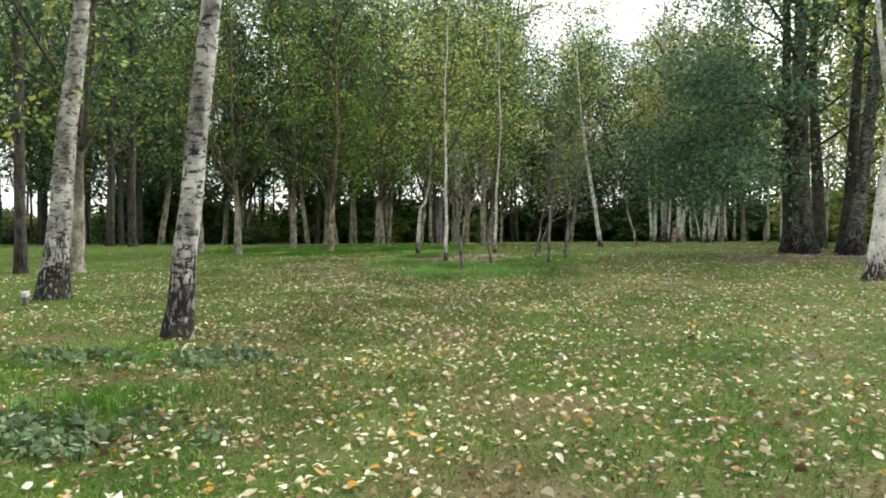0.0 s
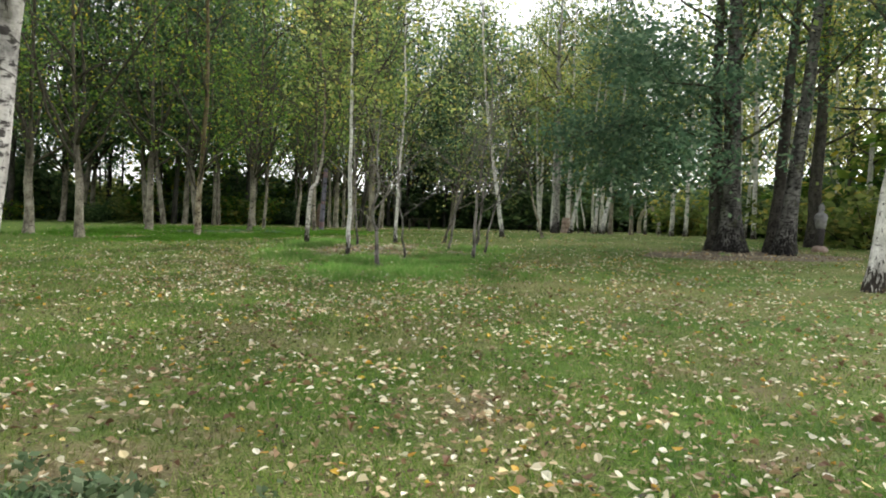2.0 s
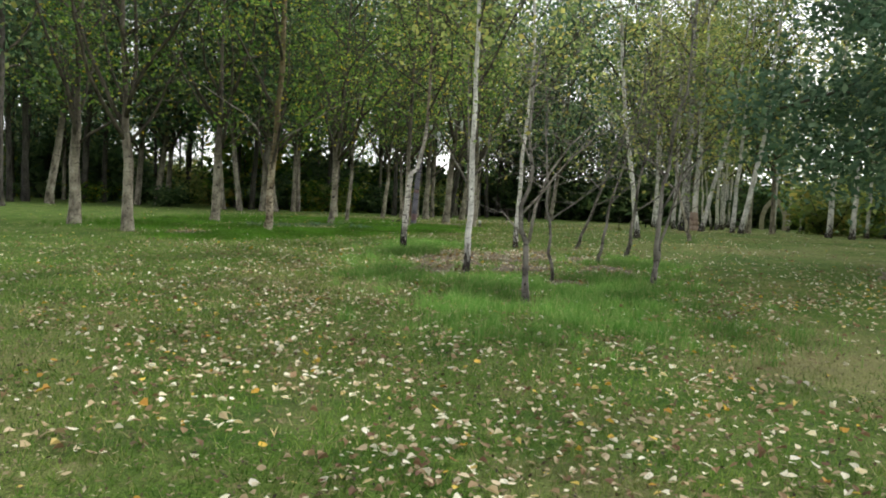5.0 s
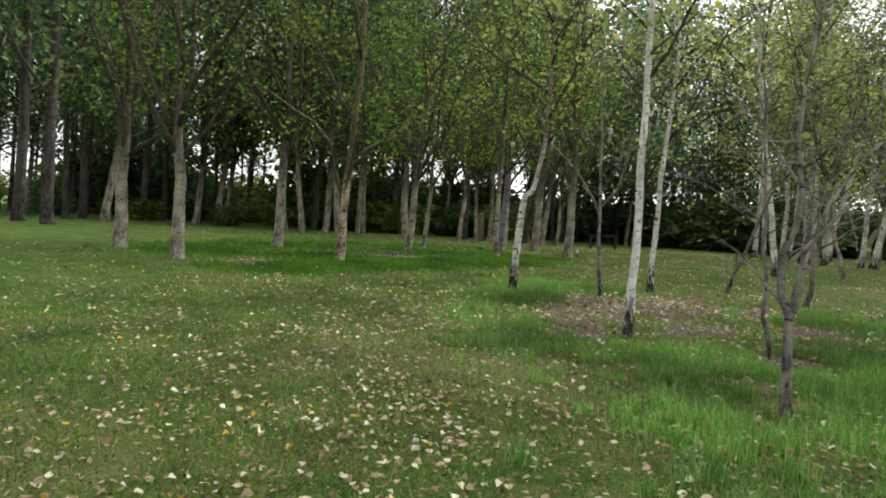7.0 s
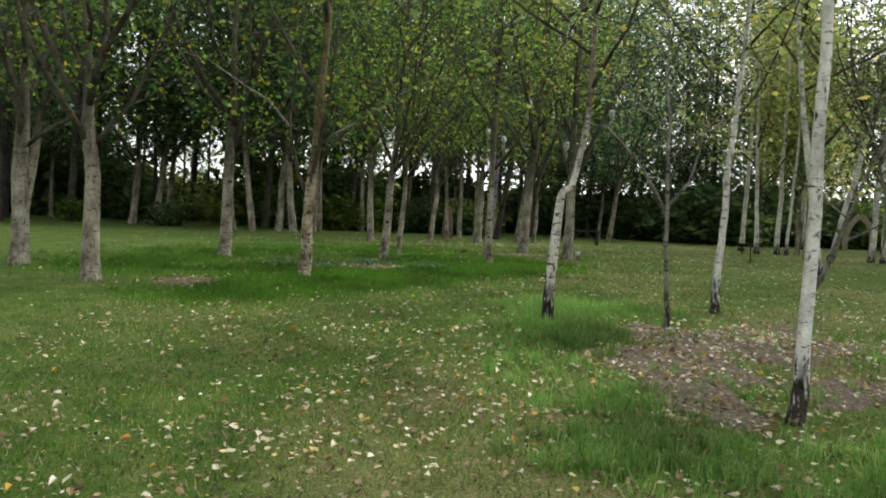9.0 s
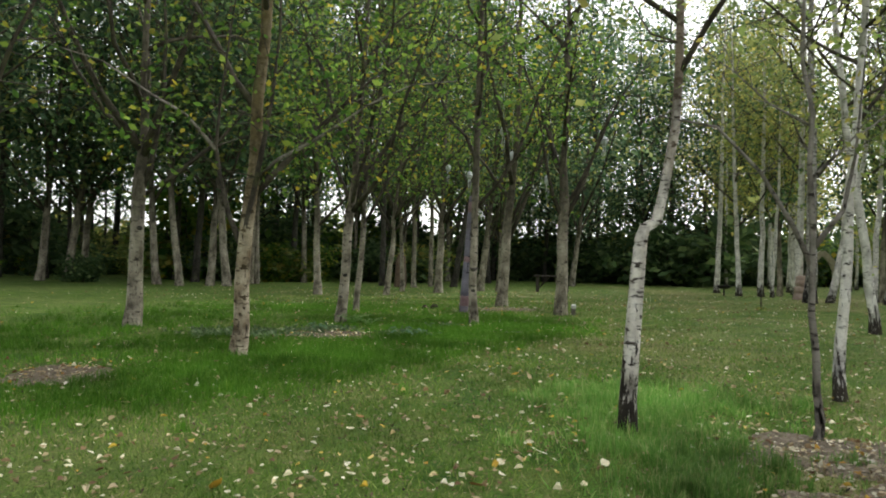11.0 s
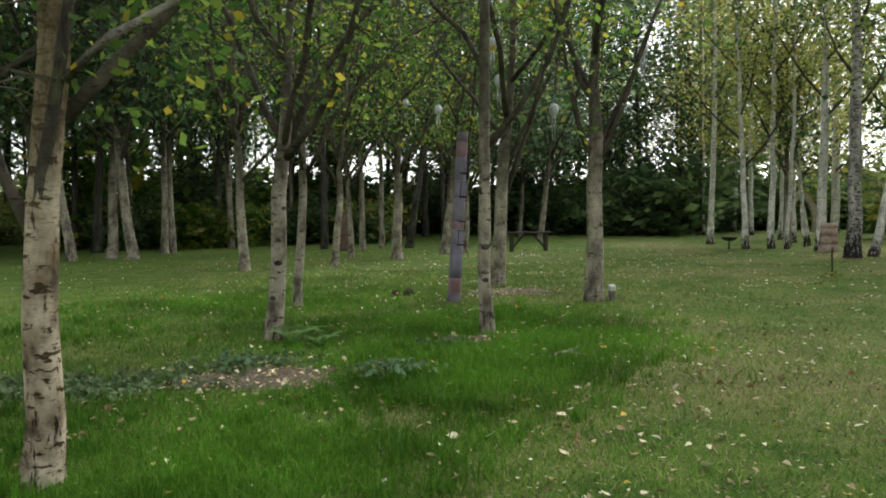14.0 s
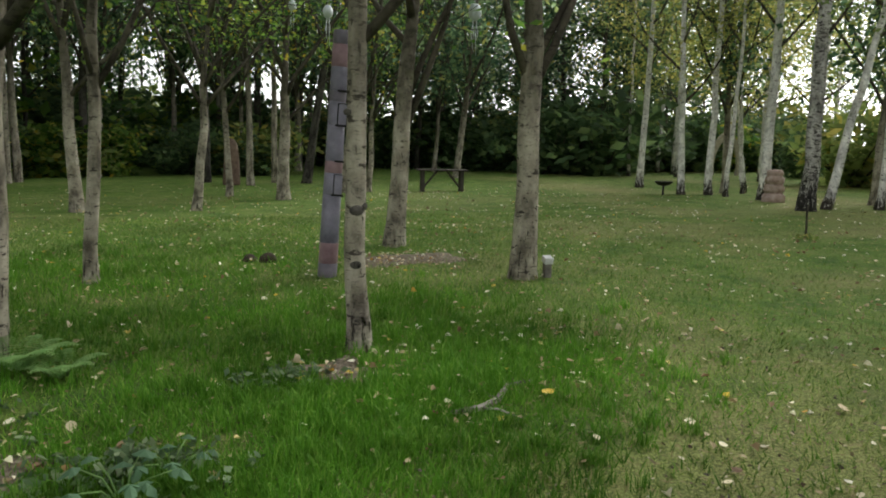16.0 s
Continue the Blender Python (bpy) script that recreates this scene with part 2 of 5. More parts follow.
def ground_z(x, y):
    """Height of the ground: a gentle rise to a low crest, falling a little to the west."""
    z = sum(float(np.interp(y + d, G_Y, G_Z)) for d in (-3, -1.5, 0, 1.5, 3)) / 5
    tilt = 0.015 - 0.008 * min(max((y - 40) / 15, 0), 1)
    z += tilt * min(max(x + 2, -15), 15)
    if abs(x) < 60 and y < 120:
        z += 0.018 * noise.noise((x * 0.7, y * 0.7, 0.0)) + 0.008 * noise.noise((x * 2.3, y * 2.3, 5.0))
    return z


def mesh_of(name, verts, faces, mats, slots=None, smooth=True):
    me = bpy.data.meshes.new(name)
    me.from_pydata(verts, [], faces)
    for m in mats:
        me.materials.append(m)
    if slots is not None:
        me.polygons.foreach_set("material_index", slots)
    if smooth:
        me.polygons.foreach_set("use_smooth", [True] * len(me.polygons))
    me.update()
    return me


def ground_sheet():
    def steps(lo, hi, cell):
        inner = list(np.arange(lo, hi + cell / 2, cell))
        out = [40, 120, 400, 1200, 2500]
        return [lo - o for o in reversed(out)] + inner + [hi + o for o in out]
    xs, ys = steps(-46, 40, 0.5), steps(-6, 104, 0.5)
    verts = [(x, y, ground_z(x, y)) for y in ys for x in xs]
    w = len(xs)
    faces = [(j * w + i, j * w + i + 1, (j + 1) * w + i + 1, (j + 1) * w + i) for j in range(len(ys) - 1) for i in range(w - 1)]
    return mesh_of("ground", verts, faces, [M_GROUND])


ground = tagged(new("ground", ground_sheet()), "mown woodland lawn strewn with fallen leaves", "ground", kind="structure")


def part(name, me, parent, label=""):
    ob = new(name, me)
    ob.parent = parent
    return tagged(ob, label)


# ---- trees ----
def tube(path, radii, sides=8, twist=0.0, rough=0.0, rng=random):
    """Verts and faces of a tapered limb along a path."""
    verts, faces = [], []
    up = Vector((0.31, 0.17, 0.93)).normalized()
    for i, (p, r) in enumerate(zip(path, radii)):
        a, b = Vector(path[max(i - 1, 0)]), Vector(path[min(i + 1, len(path) - 1)])
        d = (b - a).normalized()
        ref = up if abs(d.dot(up)) < 0.95 else Vector((1, 0, 0))
        if abs(d.z) > 0.6:
            ref = Vector((0, 1, 0))
        u = d.cross(ref).normalized()
        v = d.cross(u)
        for k in range(sides):
            an = 2 * math.pi * k / sides
            rr = r * (1 + rough * (rng.random() - 0.5))
            verts.append(tuple(Vector(p) + u * (math.cos(an) * rr) + v * (math.sin(an) * rr)))
    n = len(path)
    for i in range(n - 1):
        for k in range(sides):
            k2 = (k + 1) % sides
            faces.append((i * sides + k, i * sides + k2, (i + 1) * sides + k2, (i + 1) * sides + k))
    faces.append(tuple(range(sides))[::-1])
    faces.append(tuple((n - 1) * sides + k for k in range(sides)))
    return verts, faces


class Heap:
    """Gathers verts and faces of one mesh."""

    def __init__(self):
        self.v, self.f, self.s = [], [], []

    def add(self, vf, slot=0):
        v, f = vf
        o = len(self.v)
        self.v += v
        self.f += [tuple(i + o for i in q) for q in f]
        self.s += [slot] * len(f)

    def mesh(self, name, mats, smooth=True):
        return mesh_of(name, self.v, self.f, mats, self.s, smooth)


def wander(start, direction, length, steps, bend, lift, rng):
    """A crooked path that starts along direction and drifts upwards by lift."""
    p, d = Vector(start), Vector(direction).normalized()
    out = [tuple(p)]
    for _ in range(steps):
        d = (d + Vector((rng.gauss(0, bend), rng.gauss(0, bend), rng.gauss(0, bend) + lift))).normalized()
        p = p + d * (length / steps)
        out.append(tuple(p))
    return out


def leaf_cloud(heap, centres, per, spread, size, rng, slot=0, flat=0.6):
    """Folded-free leaf blades scattered round twig ends."""
    n = len(centres) * per
    c = np.repeat(np.array(centres), per, axis=0)
    r = np.random.RandomState(rng.randrange(1 << 30))
    pos = c + r.normal(0, 1, (n, 3)) * np.array([spread, spread, spread * flat])
    u = r.normal(0, 1, (n, 3))
    u[:, 2] *= 0.6
    u /= np.linalg.norm(u, axis=1)[:, None]
    w = np.cross(u, r.normal(0, 1, (n, 3)) + np.array([0, 0, 1.2]))
    w /= np.linalg.norm(w, axis=1)[:, None] + 1e-9
    s = size * (0.6 + 0.8 * r.random((n, 1)))
    quad = np.stack([pos - u * s * 0.5, pos + w * s * 0.32 - u * s * 0.05, pos + u * s * 0.55, pos - w * s * 0.32 - u * s * 0.05], 1)
    o = len(heap.v)
    heap.v += [tuple(q) for q in quad.reshape(-1, 3).tolist()]
    heap.f += [(o + 4 * i, o + 4 * i + 1, o + 4 * i + 2, o + 4 * i + 3) for i in range(n)]
    heap.s += [slot] * n


def trunk_path(h, lean, bow, rng, steps=14, kink=0.02):
    out = []
    ax, ay, ph = rng.uniform(-bow, bow), rng.uniform(-bow, bow), rng.uniform(0, 6)
    for i in range(steps + 1):
        f = (i / steps) ** 1.35
        z = h * f
        wob = math.sin(f * 7 + ph) - math.sin(ph)
        ease = min(z, 5.0) + max(z - 5.0, 0) * 0.5
        jx, jy = (rng.gauss(0, kink), rng.gauss(0, kink)) if i else (0.0, 0.0)
        out.append((lean[0] * ease + ax * wob * f + jx, lean[1] * ease + ay * wob * f + jy, z))
    return out


def along(path, z):
    for a, b in zip(path, path[1:]):
        if b[2] >= z:
            k = (z - a[2]) / max(b[2] - a[2], 1e-6)
            return Vector(a).lerp(Vector(b), k)
    return Vector(path[-1])


def make_tree(name, label, r, h, lean, bark_mat, leaf_mat, seed, crown_from, reach, clusters, per, leaf, limbs=7,
              steep=0.9, flare=1.35, limb_from=None, twig_mat=None, category="tree", path=None, bow=0.12, spread=0.42, sides=12,
              arms=(), twigs=2, arm_weight=1, fork=0, fork_at=2.2, slim_at=None, kink=0.02, twig_r=0.012):
    """One tree: trunk, limbs and a crown of single leaves on twigs, at its own foot."""
    rng = random.Random(seed)
    root = new(name)
    path = path or trunk_path(h, lean, bow, rng, kink=kink)
    h = path[-1][2]
    rad = []
    for p in path:
        f = p[2] / h
        slim = 1 - 0.38 * min(max((p[2] - fork_at) / 1.2, 0), 1) if fork else 1
        if slim_at is not None:
            slim = 1 - 0.25 * min(max((p[2] - slim_at) / 0.4, 0), 1)
        rad.append(slim * r * (1 - 0.86 * f) * (1 + (flare - 1) * math.exp(-p[2] / (1.6 * r + 0.08))))
    low = [(path[0][0], path[0][1], -0.25)]
    body = Heap()
    body.add(tube(low + path[:1] + [tuple(along(path, 0.12)), tuple(along(path, 0.3))] + path[1:],
                  [rad[0] * 1.1, rad[0]] + [r * (1 + (flare - 1) * math.exp(-z / (1.6 * r + 0.08))) for z in (0.12, 0.3)] + rad[1:],
                  sides, rough=0.07, rng=rng))
    part("trunk", body.mesh("trunk", [bark_mat]), root)
    twig_mat = twig_mat or M_TWIG
    tips = []
    limb_from = limb_from or crown_from
    crown = Heap()
    routes = [([tuple(p) for p in pts], r0) for pts, r0, *_ in arms]
    turn0 = rng.uniform(0, 6.28)
    for i in range(fork):
        z = fork_at + rng.uniform(-0.35, 0.9)
        an = turn0 + i * 2 * math.pi / fork + rng.uniform(-0.4, 0.4)
        k = rng.uniform(0.22, 0.48)
        lp = wander(along(path, z), (math.cos(an) * k * 1.5, math.sin(an) * k * 1.5, 1.0), rng.uniform(5.0, 7.5), 9, 0.10, 0.05, rng)
        routes.append((lp, r * rng.uniform(0.38, 0.52)))
    for i in range(limbs):
        z = limb_from + (h * 0.86 - limb_from) * ((i + rng.random() * 0.6) / limbs)
        start = along(path, z)
        an = i * 2.4 + rng.uniform(-0.5, 0.5)
        f = z / h
        ln = reach * (1.15 - 0.55 * f) * rng.uniform(0.8, 1.25)
        d = (math.cos(an), math.sin(an), steep * rng.uniform(0.7, 1.3))
        lp = wander(start, d, ln * 1.35, 7, 0.13, 0.03, rng)
        routes.append((lp, min(max(r * (1 - 0.86 * f) * 0.6, twig_r * 1.35), 0.055)))
    for number, (lp, r0) in enumerate(routes):
        n = len(lp)
        weight = arm_weight if number < len(arms) else 1
        lh = Heap()
        lh.add(tube(lp, [r0 * (1 - 0.8 * k / (n - 1)) for k in range(n)], 6, rng=rng))
        own = arms[number][2] if number < len(arms) and len(arms[number]) > 2 else twig_mat
        part("limb", lh.mesh("limb", [own]), root)
        for k in range(2, n):
            for _ in range(twigs):
                tp = wander(lp[k], (rng.gauss(0, 1), rng.gauss(0, 1), rng.uniform(-0.2, 0.9)), reach * rng.uniform(0.25, 0.6), 3, 0.2, 0.0, rng)
                crown.add(tube(tp, [twig_r, twig_r * 0.75, twig_r * 0.5, twig_r * 0.25], 3, rng=rng), 1)
                tips += tp[1:] * weight
            tips += [lp[k]] * weight
    for k in range(8):
        z = crown_from + (h - crown_from) * (k + 0.5) / 8
        st = along(path, z)
        for _ in range(2):
            tp = wander(st, (rng.gauss(0, 1), rng.gauss(0, 1), rng.uniform(0.1, 0.8)), reach * rng.uniform(0.3, 0.7) * (1.1 - 0.6 * z / h), 3, 0.2, 0.0, rng)
            crown.add(tube(tp, [twig_r * 1.15, twig_r * 0.85, twig_r * 0.6, twig_r * 0.25], 3, rng=rng), 1)
            tips += tp[1:]
    centres = [rng.choice(tips) for _ in range(clusters)]
    centres = [(c[0] + rng.gauss(0, 0.3), c[1] + rng.gauss(0, 0.3), c[2] + rng.gauss(0, 0.25)) for c in centres]
    if clusters:
        leaf_cloud(crown, centres, per, spread, leaf, rng)
    part("crown", crown.mesh("crown", [leaf_mat, twig_mat], smooth=False), root)
    return tagged(root, label, category)


TAKEN = []


def stand(ob, x, y, turn=0.0, sink=0.0, size=1.0):
    TAKEN.append((x, y))
    ob.location = (x, y, ground_z(x, y) - sink)
    ob.rotation_euler = (0, 0, turn)
    ob.scale = (size,) * 3
    return ob


TREE_SEED = [100]


def next_seed():
    TREE_SEED[0] += 1
    return TREE_SEED[0]


def birch(x, y, r, lx, ly, h=13.0, crown_from=4.2, leaf_mat=None, label="", clusters=125, per=22, bark_mat=None, **more):
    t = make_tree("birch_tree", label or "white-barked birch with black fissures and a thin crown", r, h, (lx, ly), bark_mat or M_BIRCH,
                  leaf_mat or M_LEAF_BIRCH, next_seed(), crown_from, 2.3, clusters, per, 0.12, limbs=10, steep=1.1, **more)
    return tagged(stand(t, x, y), group="birches on the lawn")


def alder(x, y, r, lx, ly, h=15, crown_from=2.7, label="", clusters=140, per=22, bark_mat=None, **more):
    more.setdefault("limbs", 11)
    more.setdefault("fork", 3 + TREE_SEED[0] % 2)
    more.setdefault("fork_at", 2.4 + 0.16 * (TREE_SEED[0] % 5))
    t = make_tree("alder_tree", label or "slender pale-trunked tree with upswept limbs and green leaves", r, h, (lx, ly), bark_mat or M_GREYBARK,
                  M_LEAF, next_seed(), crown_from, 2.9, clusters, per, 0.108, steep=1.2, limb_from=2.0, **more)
    return tagged(stand(t, x, y), group="trees of the grove")


def dark_tree(x, y, r, lx, ly, h=13.0, crown_from=4.0, leaf_mat=None, label="", clusters=190, per=26, leaf=0.12, reach=2.6, **more):
    t = make_tree("tall_tree", label or "tall dark-trunked tree with a leafy crown", r, h, (lx, ly), M_DARKBARK,
                  leaf_mat or M_LEAF, next_seed(), crown_from, reach, clusters, per, leaf, limbs=9, steep=0.6, **more)
    return tagged(stand(t, x, y), group="tall trees of the wood")


def sapling(x, y, r, lx, ly, h=5.0, label="", clusters=26, per=14, **more):
    t = make_tree("sapling", label or "thin crooked sapling with nearly bare twigs", r, h, (lx, ly), M_SAPLING, M_LEAF_BIRCH, next_seed(),
                  1.7, 1.1, clusters, per, 0.07, steep=0.9, bow=0.18, sides=8, **{"limb_from": 1.0, "kink": 0.022, "twigs": 3, "limbs": 6, "twig_r": 0.006, "twig_mat": M_SAPLING, **more})
    return tagged(stand(t, x, y), group="saplings in the clump")


def knot(tree_ob, r, lean, spots):
    """Dark branch scars on a trunk: (height, turn in degrees, size)."""
    for z, deg, k in spots:
        hp_ = Heap()
        prof = [(0.001, 0.5), (0.5, 0.42), (0.85, 0.2), (1.0, -0.1), (0.9, -0.5)]
        v_, f_ = turned_soft(prof, 10)
        an = radians(deg)
        m_ = Matrix.Translation((lean[0] * z + math.cos(an) * r * 0.93, lean[1] * z + math.sin(an) * r * 0.93, z)) @ Matrix.Rotation(an, 4, 'Z') @ Matrix.Rotation(radians(90), 4, 'Y') @ Matrix.Diagonal((k * 0.7, k, k * 0.6, 1))
        hp_.add(([tuple(m_ @ Vector(c)) for c in v_], f_))
        part("knot", hp_.mesh("knot", [M_DARKBARK]), tree_ob, "dark branch scar")


def turned_soft(profile, sides):
    v_ = [(math.cos(2 * math.pi * k / sides) * r, math.sin(2 * math.pi * k / sides) * r, z) for r, z in profile for k in range(sides)]
    n = len(profile)
    f_ = [(i * sides + k, i * sides + (k + 1) % sides, (i + 1) * sides + (k + 1) % sides, (i + 1) * sides + k) for i in range(n - 1) for k in range(sides)]
    return v_, f_ + [tuple(range(sides))]


# birches by the start of the walk
birch(-2.45, 18.40, 0.147, 0.11, 0.01, label="leaning white birch with black fissured bark at its foot", sides=20, bark_mat=M_OLDBIRCH)
old = birch(-6.76, 23.0, 0.215, 0.10, 0.01, flare=1.6, sides=20, bark_mat=M_OLDBIRCH,
            arms=[([(0.3, 0, 3.9), (-0.2, -0.1, 3.85), (-0.6, -0.15, 3.5), (-0.7, -0.2, 3.05)], 0.012)])
for i in range(7):
    one_leaf = Heap()
    leaf_cloud(one_leaf, [(-0.72 + 0.05 * (i % 3), -0.2, 3.1 - 0.05 * i)], 1, 0.03, 0.17, random.Random(i))
    part("leaf", one_leaf.mesh("leaf", [M_LEAF_YELLOW], False), old, "drooping yellow leaf")
birch(8.83, 25.17, 0.165, 0.11, 0.01, label="clean white birch forking above a mossy foot", sides=20,
      arms=[([(0.36, 0, 3.2), (0.22, 0, 3.9), (0.08, 0, 4.8), (-0.05, 0, 6.2), (-0.1, 0, 8.0)], 0.10, M_BIRCH)])
# the great trees at the right-hand edge of the lawn
great = [None, None]
great[0] = dark_tree(11.49, 34.99, 0.30, -0.03, 0.0, h=17, crown_from=2.8, leaf_mat=M_LEAF_OAK, flare=2.0, clusters=780, reach=4.0, leaf=0.15,
          label="massive dark-barked tree with spreading bluish foliage", limb_from=2.6, spread=0.5,
          arms=[([(-0.1, 0, 2.9), (-1.2, -0.2, 3.5), (-2.6, -0.5, 3.7), (-4.2, -0.6, 3.6), (-5.4, -0.8, 3.2)], 0.10),
                ([(-0.1, 0, 4.4), (-1.0, 0.4, 5.1), (-2.0, 0.7, 5.5), (-3.0, 0.8, 5.6)], 0.09),
                ([(-0.15, 0, 6.2), (-0.9, -0.5, 7.4), (-1.7, -0.8, 8.4), (-2.4, -1.0, 9.2)], 0.09),
                ([(-0.1, 0, 3.4), (-0.9, -1.2, 4.2), (-2.0, -2.2, 4.6), (-3.4, -2.8, 4.5)], 0.09),
                ([(-0.1, 0, 2.6), (-1.2, -0.2, 2.9), (-2.4, -0.4, 2.8), (-3.6, -0.5, 2.4), (-4.4, -0.6, 2.0)], 0.07),
                ([(-0.1, 0, 2.9), (-1.0, -1.0, 3.1), (-2.0, -1.8, 2.8), (-3.0, -2.2, 2.4)], 0.06)], arm_weight=9, twigs=4)
great[1] = dark_tree(12.58, 33.93, 0.24, 0.10, 0.0, h=16, crown_from=5, flare=1.8)
for t in great:
    for c in t.children:
        if c.name.startswith("trunk"):
            c.data.materials[0] = M_GREATBARK
dark_tree(11.3, 35.6, 0.22, -0.02, 0.01, h=16, crown_from=6, flare=1.7, clusters=120, label="dark trunk grown close beside a mottled great tree")
dark_tree(12.72, 34.75, 0.2, 0.07, 0.0, h=15, crown_from=6, flare=1.6, clusters=120, label="dark trunk grown close beside a mottled great tree")
dark_tree(13.94, 39.41, 0.25, -0.03, 0.0, h=15, crown_from=5)
dark_tree(17.2, 39.5, 0.26, 0.02, 0.0, h=16, crown_from=3.5, leaf_mat=M_LEAF_YELLOW, clusters=330, reach=3.4)
dark_tree(15.6, 32.2, 0.22, 0.05, 0.0, h=15, crown_from=4, leaf_mat=M_LEAF_OAK, clusters=320, reach=3.2)
# birches beyond the lawn
birch(14.4, 55.0, 0.14, 0.16, 0.01)
birch(14.1, 55.4, 0.11, 0.05, 0.0)
birch(6.30, 44.40, 0.095, -0.14, 0.01)
birch(13.6, 66.5, 0.14, 0.02, 0.0, h=16)
birch(11.71, 55.40, 0.20, 0.0, 0.0, h=16, label="stout birch with dark mottled bark", bark_mat=M_OLDBIRCH)
birch(12.69, 55.75, 0.125, 0.20, -0.04)
birch(13.55, 59.2, 0.165, 0.01, 0.0, h=16, label="tall white birch standing behind a carved statue")
birch(13.25, 60.63, 0.08, 0.04, -0.01, leaf_mat=M_LEAF_YELLOW)
birch(13.24, 61.52, 0.125, -0.02, 0.0, h=15)
birch(12.43, 61.92, 0.12, -0.06, 0.01, leaf_mat=M_LEAF_YELLOW, crown_from=3)
birch(15.31, 62.40, 0.065, -0.11, 0.02, h=8, crown_from=2.5, leaf_mat=M_LEAF_YELLOW)
birch(16.09, 63.25, 0.068, -0.16, 0.03, h=8, crown_from=2.5, leaf_mat=M_LEAF_YELLOW)
birch(17.59, 66.33, 0.115, -0.02, 0.0, leaf_mat=M_LEAF_YELLOW)
# the clump of birch and saplings in the middle of the lawn
birch(-0.15, 32.34, 0.058, 0.025, 0.0, h=9, crown_from=3.2, clusters=70, label="young white birch with a dark foot", sides=16)
birch(1.41, 38.14, 0.062, 0.02, 0.0, h=9, crown_from=3.0, clusters=70)
K_PATH = [(0, 0, 0), (0.0, 0, 0.35), (0.03, 0.0, 0.9), (0.07, 0.02, 1.4), (0.10, 0.03, 1.74), (0.14, 0.05, 1.84), (0.25, 0.06, 1.90), (0.31, 0.07, 2.15),
          (0.42, 0.09, 2.75), (0.45, 0.1, 3.3), (0.46, 0.12, 4.2), (0.45, 0.12, 5.3), (0.30, 0.15, 5.9), (0.28, 0.15, 6.2), (0.55, 0.2, 6.55), (0.6, 0.2, 7.2), (0.55, 0.2, 8.6)]
birch(-1.42, 36.89, 0.076, 0.03, 0.0, path=K_PATH, bark_mat=M_KINKBARK, slim_at=1.6, crown_from=3.2, clusters=60, label="kinked white birch bent sharply at head height", sides=16, flare=1.2)
S_PATH = [(0, 0, 0), (-0.02, 0, 0.3), (-0.03, 0, 0.62), (-0.04, 0, 0.84), (-0.11, 0.01, 1.0), (-0.13, 0.02, 1.3), (-0.03, 0.02, 1.55), (0.0, 0.02, 1.8), (-0.07, 0.02, 2.2), (-0.05, 0, 2.8), (0.02, 0, 3.4)]
sapling(0.50, 29.01, 0.045, -0.02, 0.0, h=2.9, label="bare grey sapling with dead twiggy branches", clusters=3, twigs=3, limbs=3, twig_mat=M_PALETWIG, limb_from=1.1, path=S_PATH,
        arms=[([(0.0, 0.0, 0.82), (-0.14, 0.02, 0.98), (-0.36, 0.05, 1.22)], 0.024),
              ([(0.0, 0.0, 0.85), (0.06, 0.0, 1.3), (0.22, 0.05, 1.75), (0.5, 0.1, 2.15), (0.95, 0.1, 2.6)], 0.026)])
sapling(2.88, 31.27, 0.046, 0.07, -0.01)
sapling(1.22, 31.39, 0.029, -0.08, 0.01, h=4)
sapling(3.53, 33.34, 0.033, 0.20, -0.02, h=4.5)
sapling(2.72, 34.62, 0.035, 0.18, -0.02, h=4.5)
sapling(3.86, 36.65, 0.047, 0.13, -0.01)
sapling(3.08, 38.62, 0.043, 0.35, -0.04)
sapling(0.13, 36.53, 0.036, -0.05, 0.0, label="dark forked sapling with leafy twigs", h=6, clusters=60, limb_from=2.0,
        arms=[([(-0.07, 0, 1.5), (-0.25, 0, 1.85), (-0.55, 0, 2.3), (-0.95, 0, 2.68), (-1.45, 0, 2.75)], 0.03),
              ([(-0.08, 0, 1.65), (0.2, 0, 2.0), (0.34, 0.05, 2.5), (0.42, 0.05, 3.4)], 0.03)])
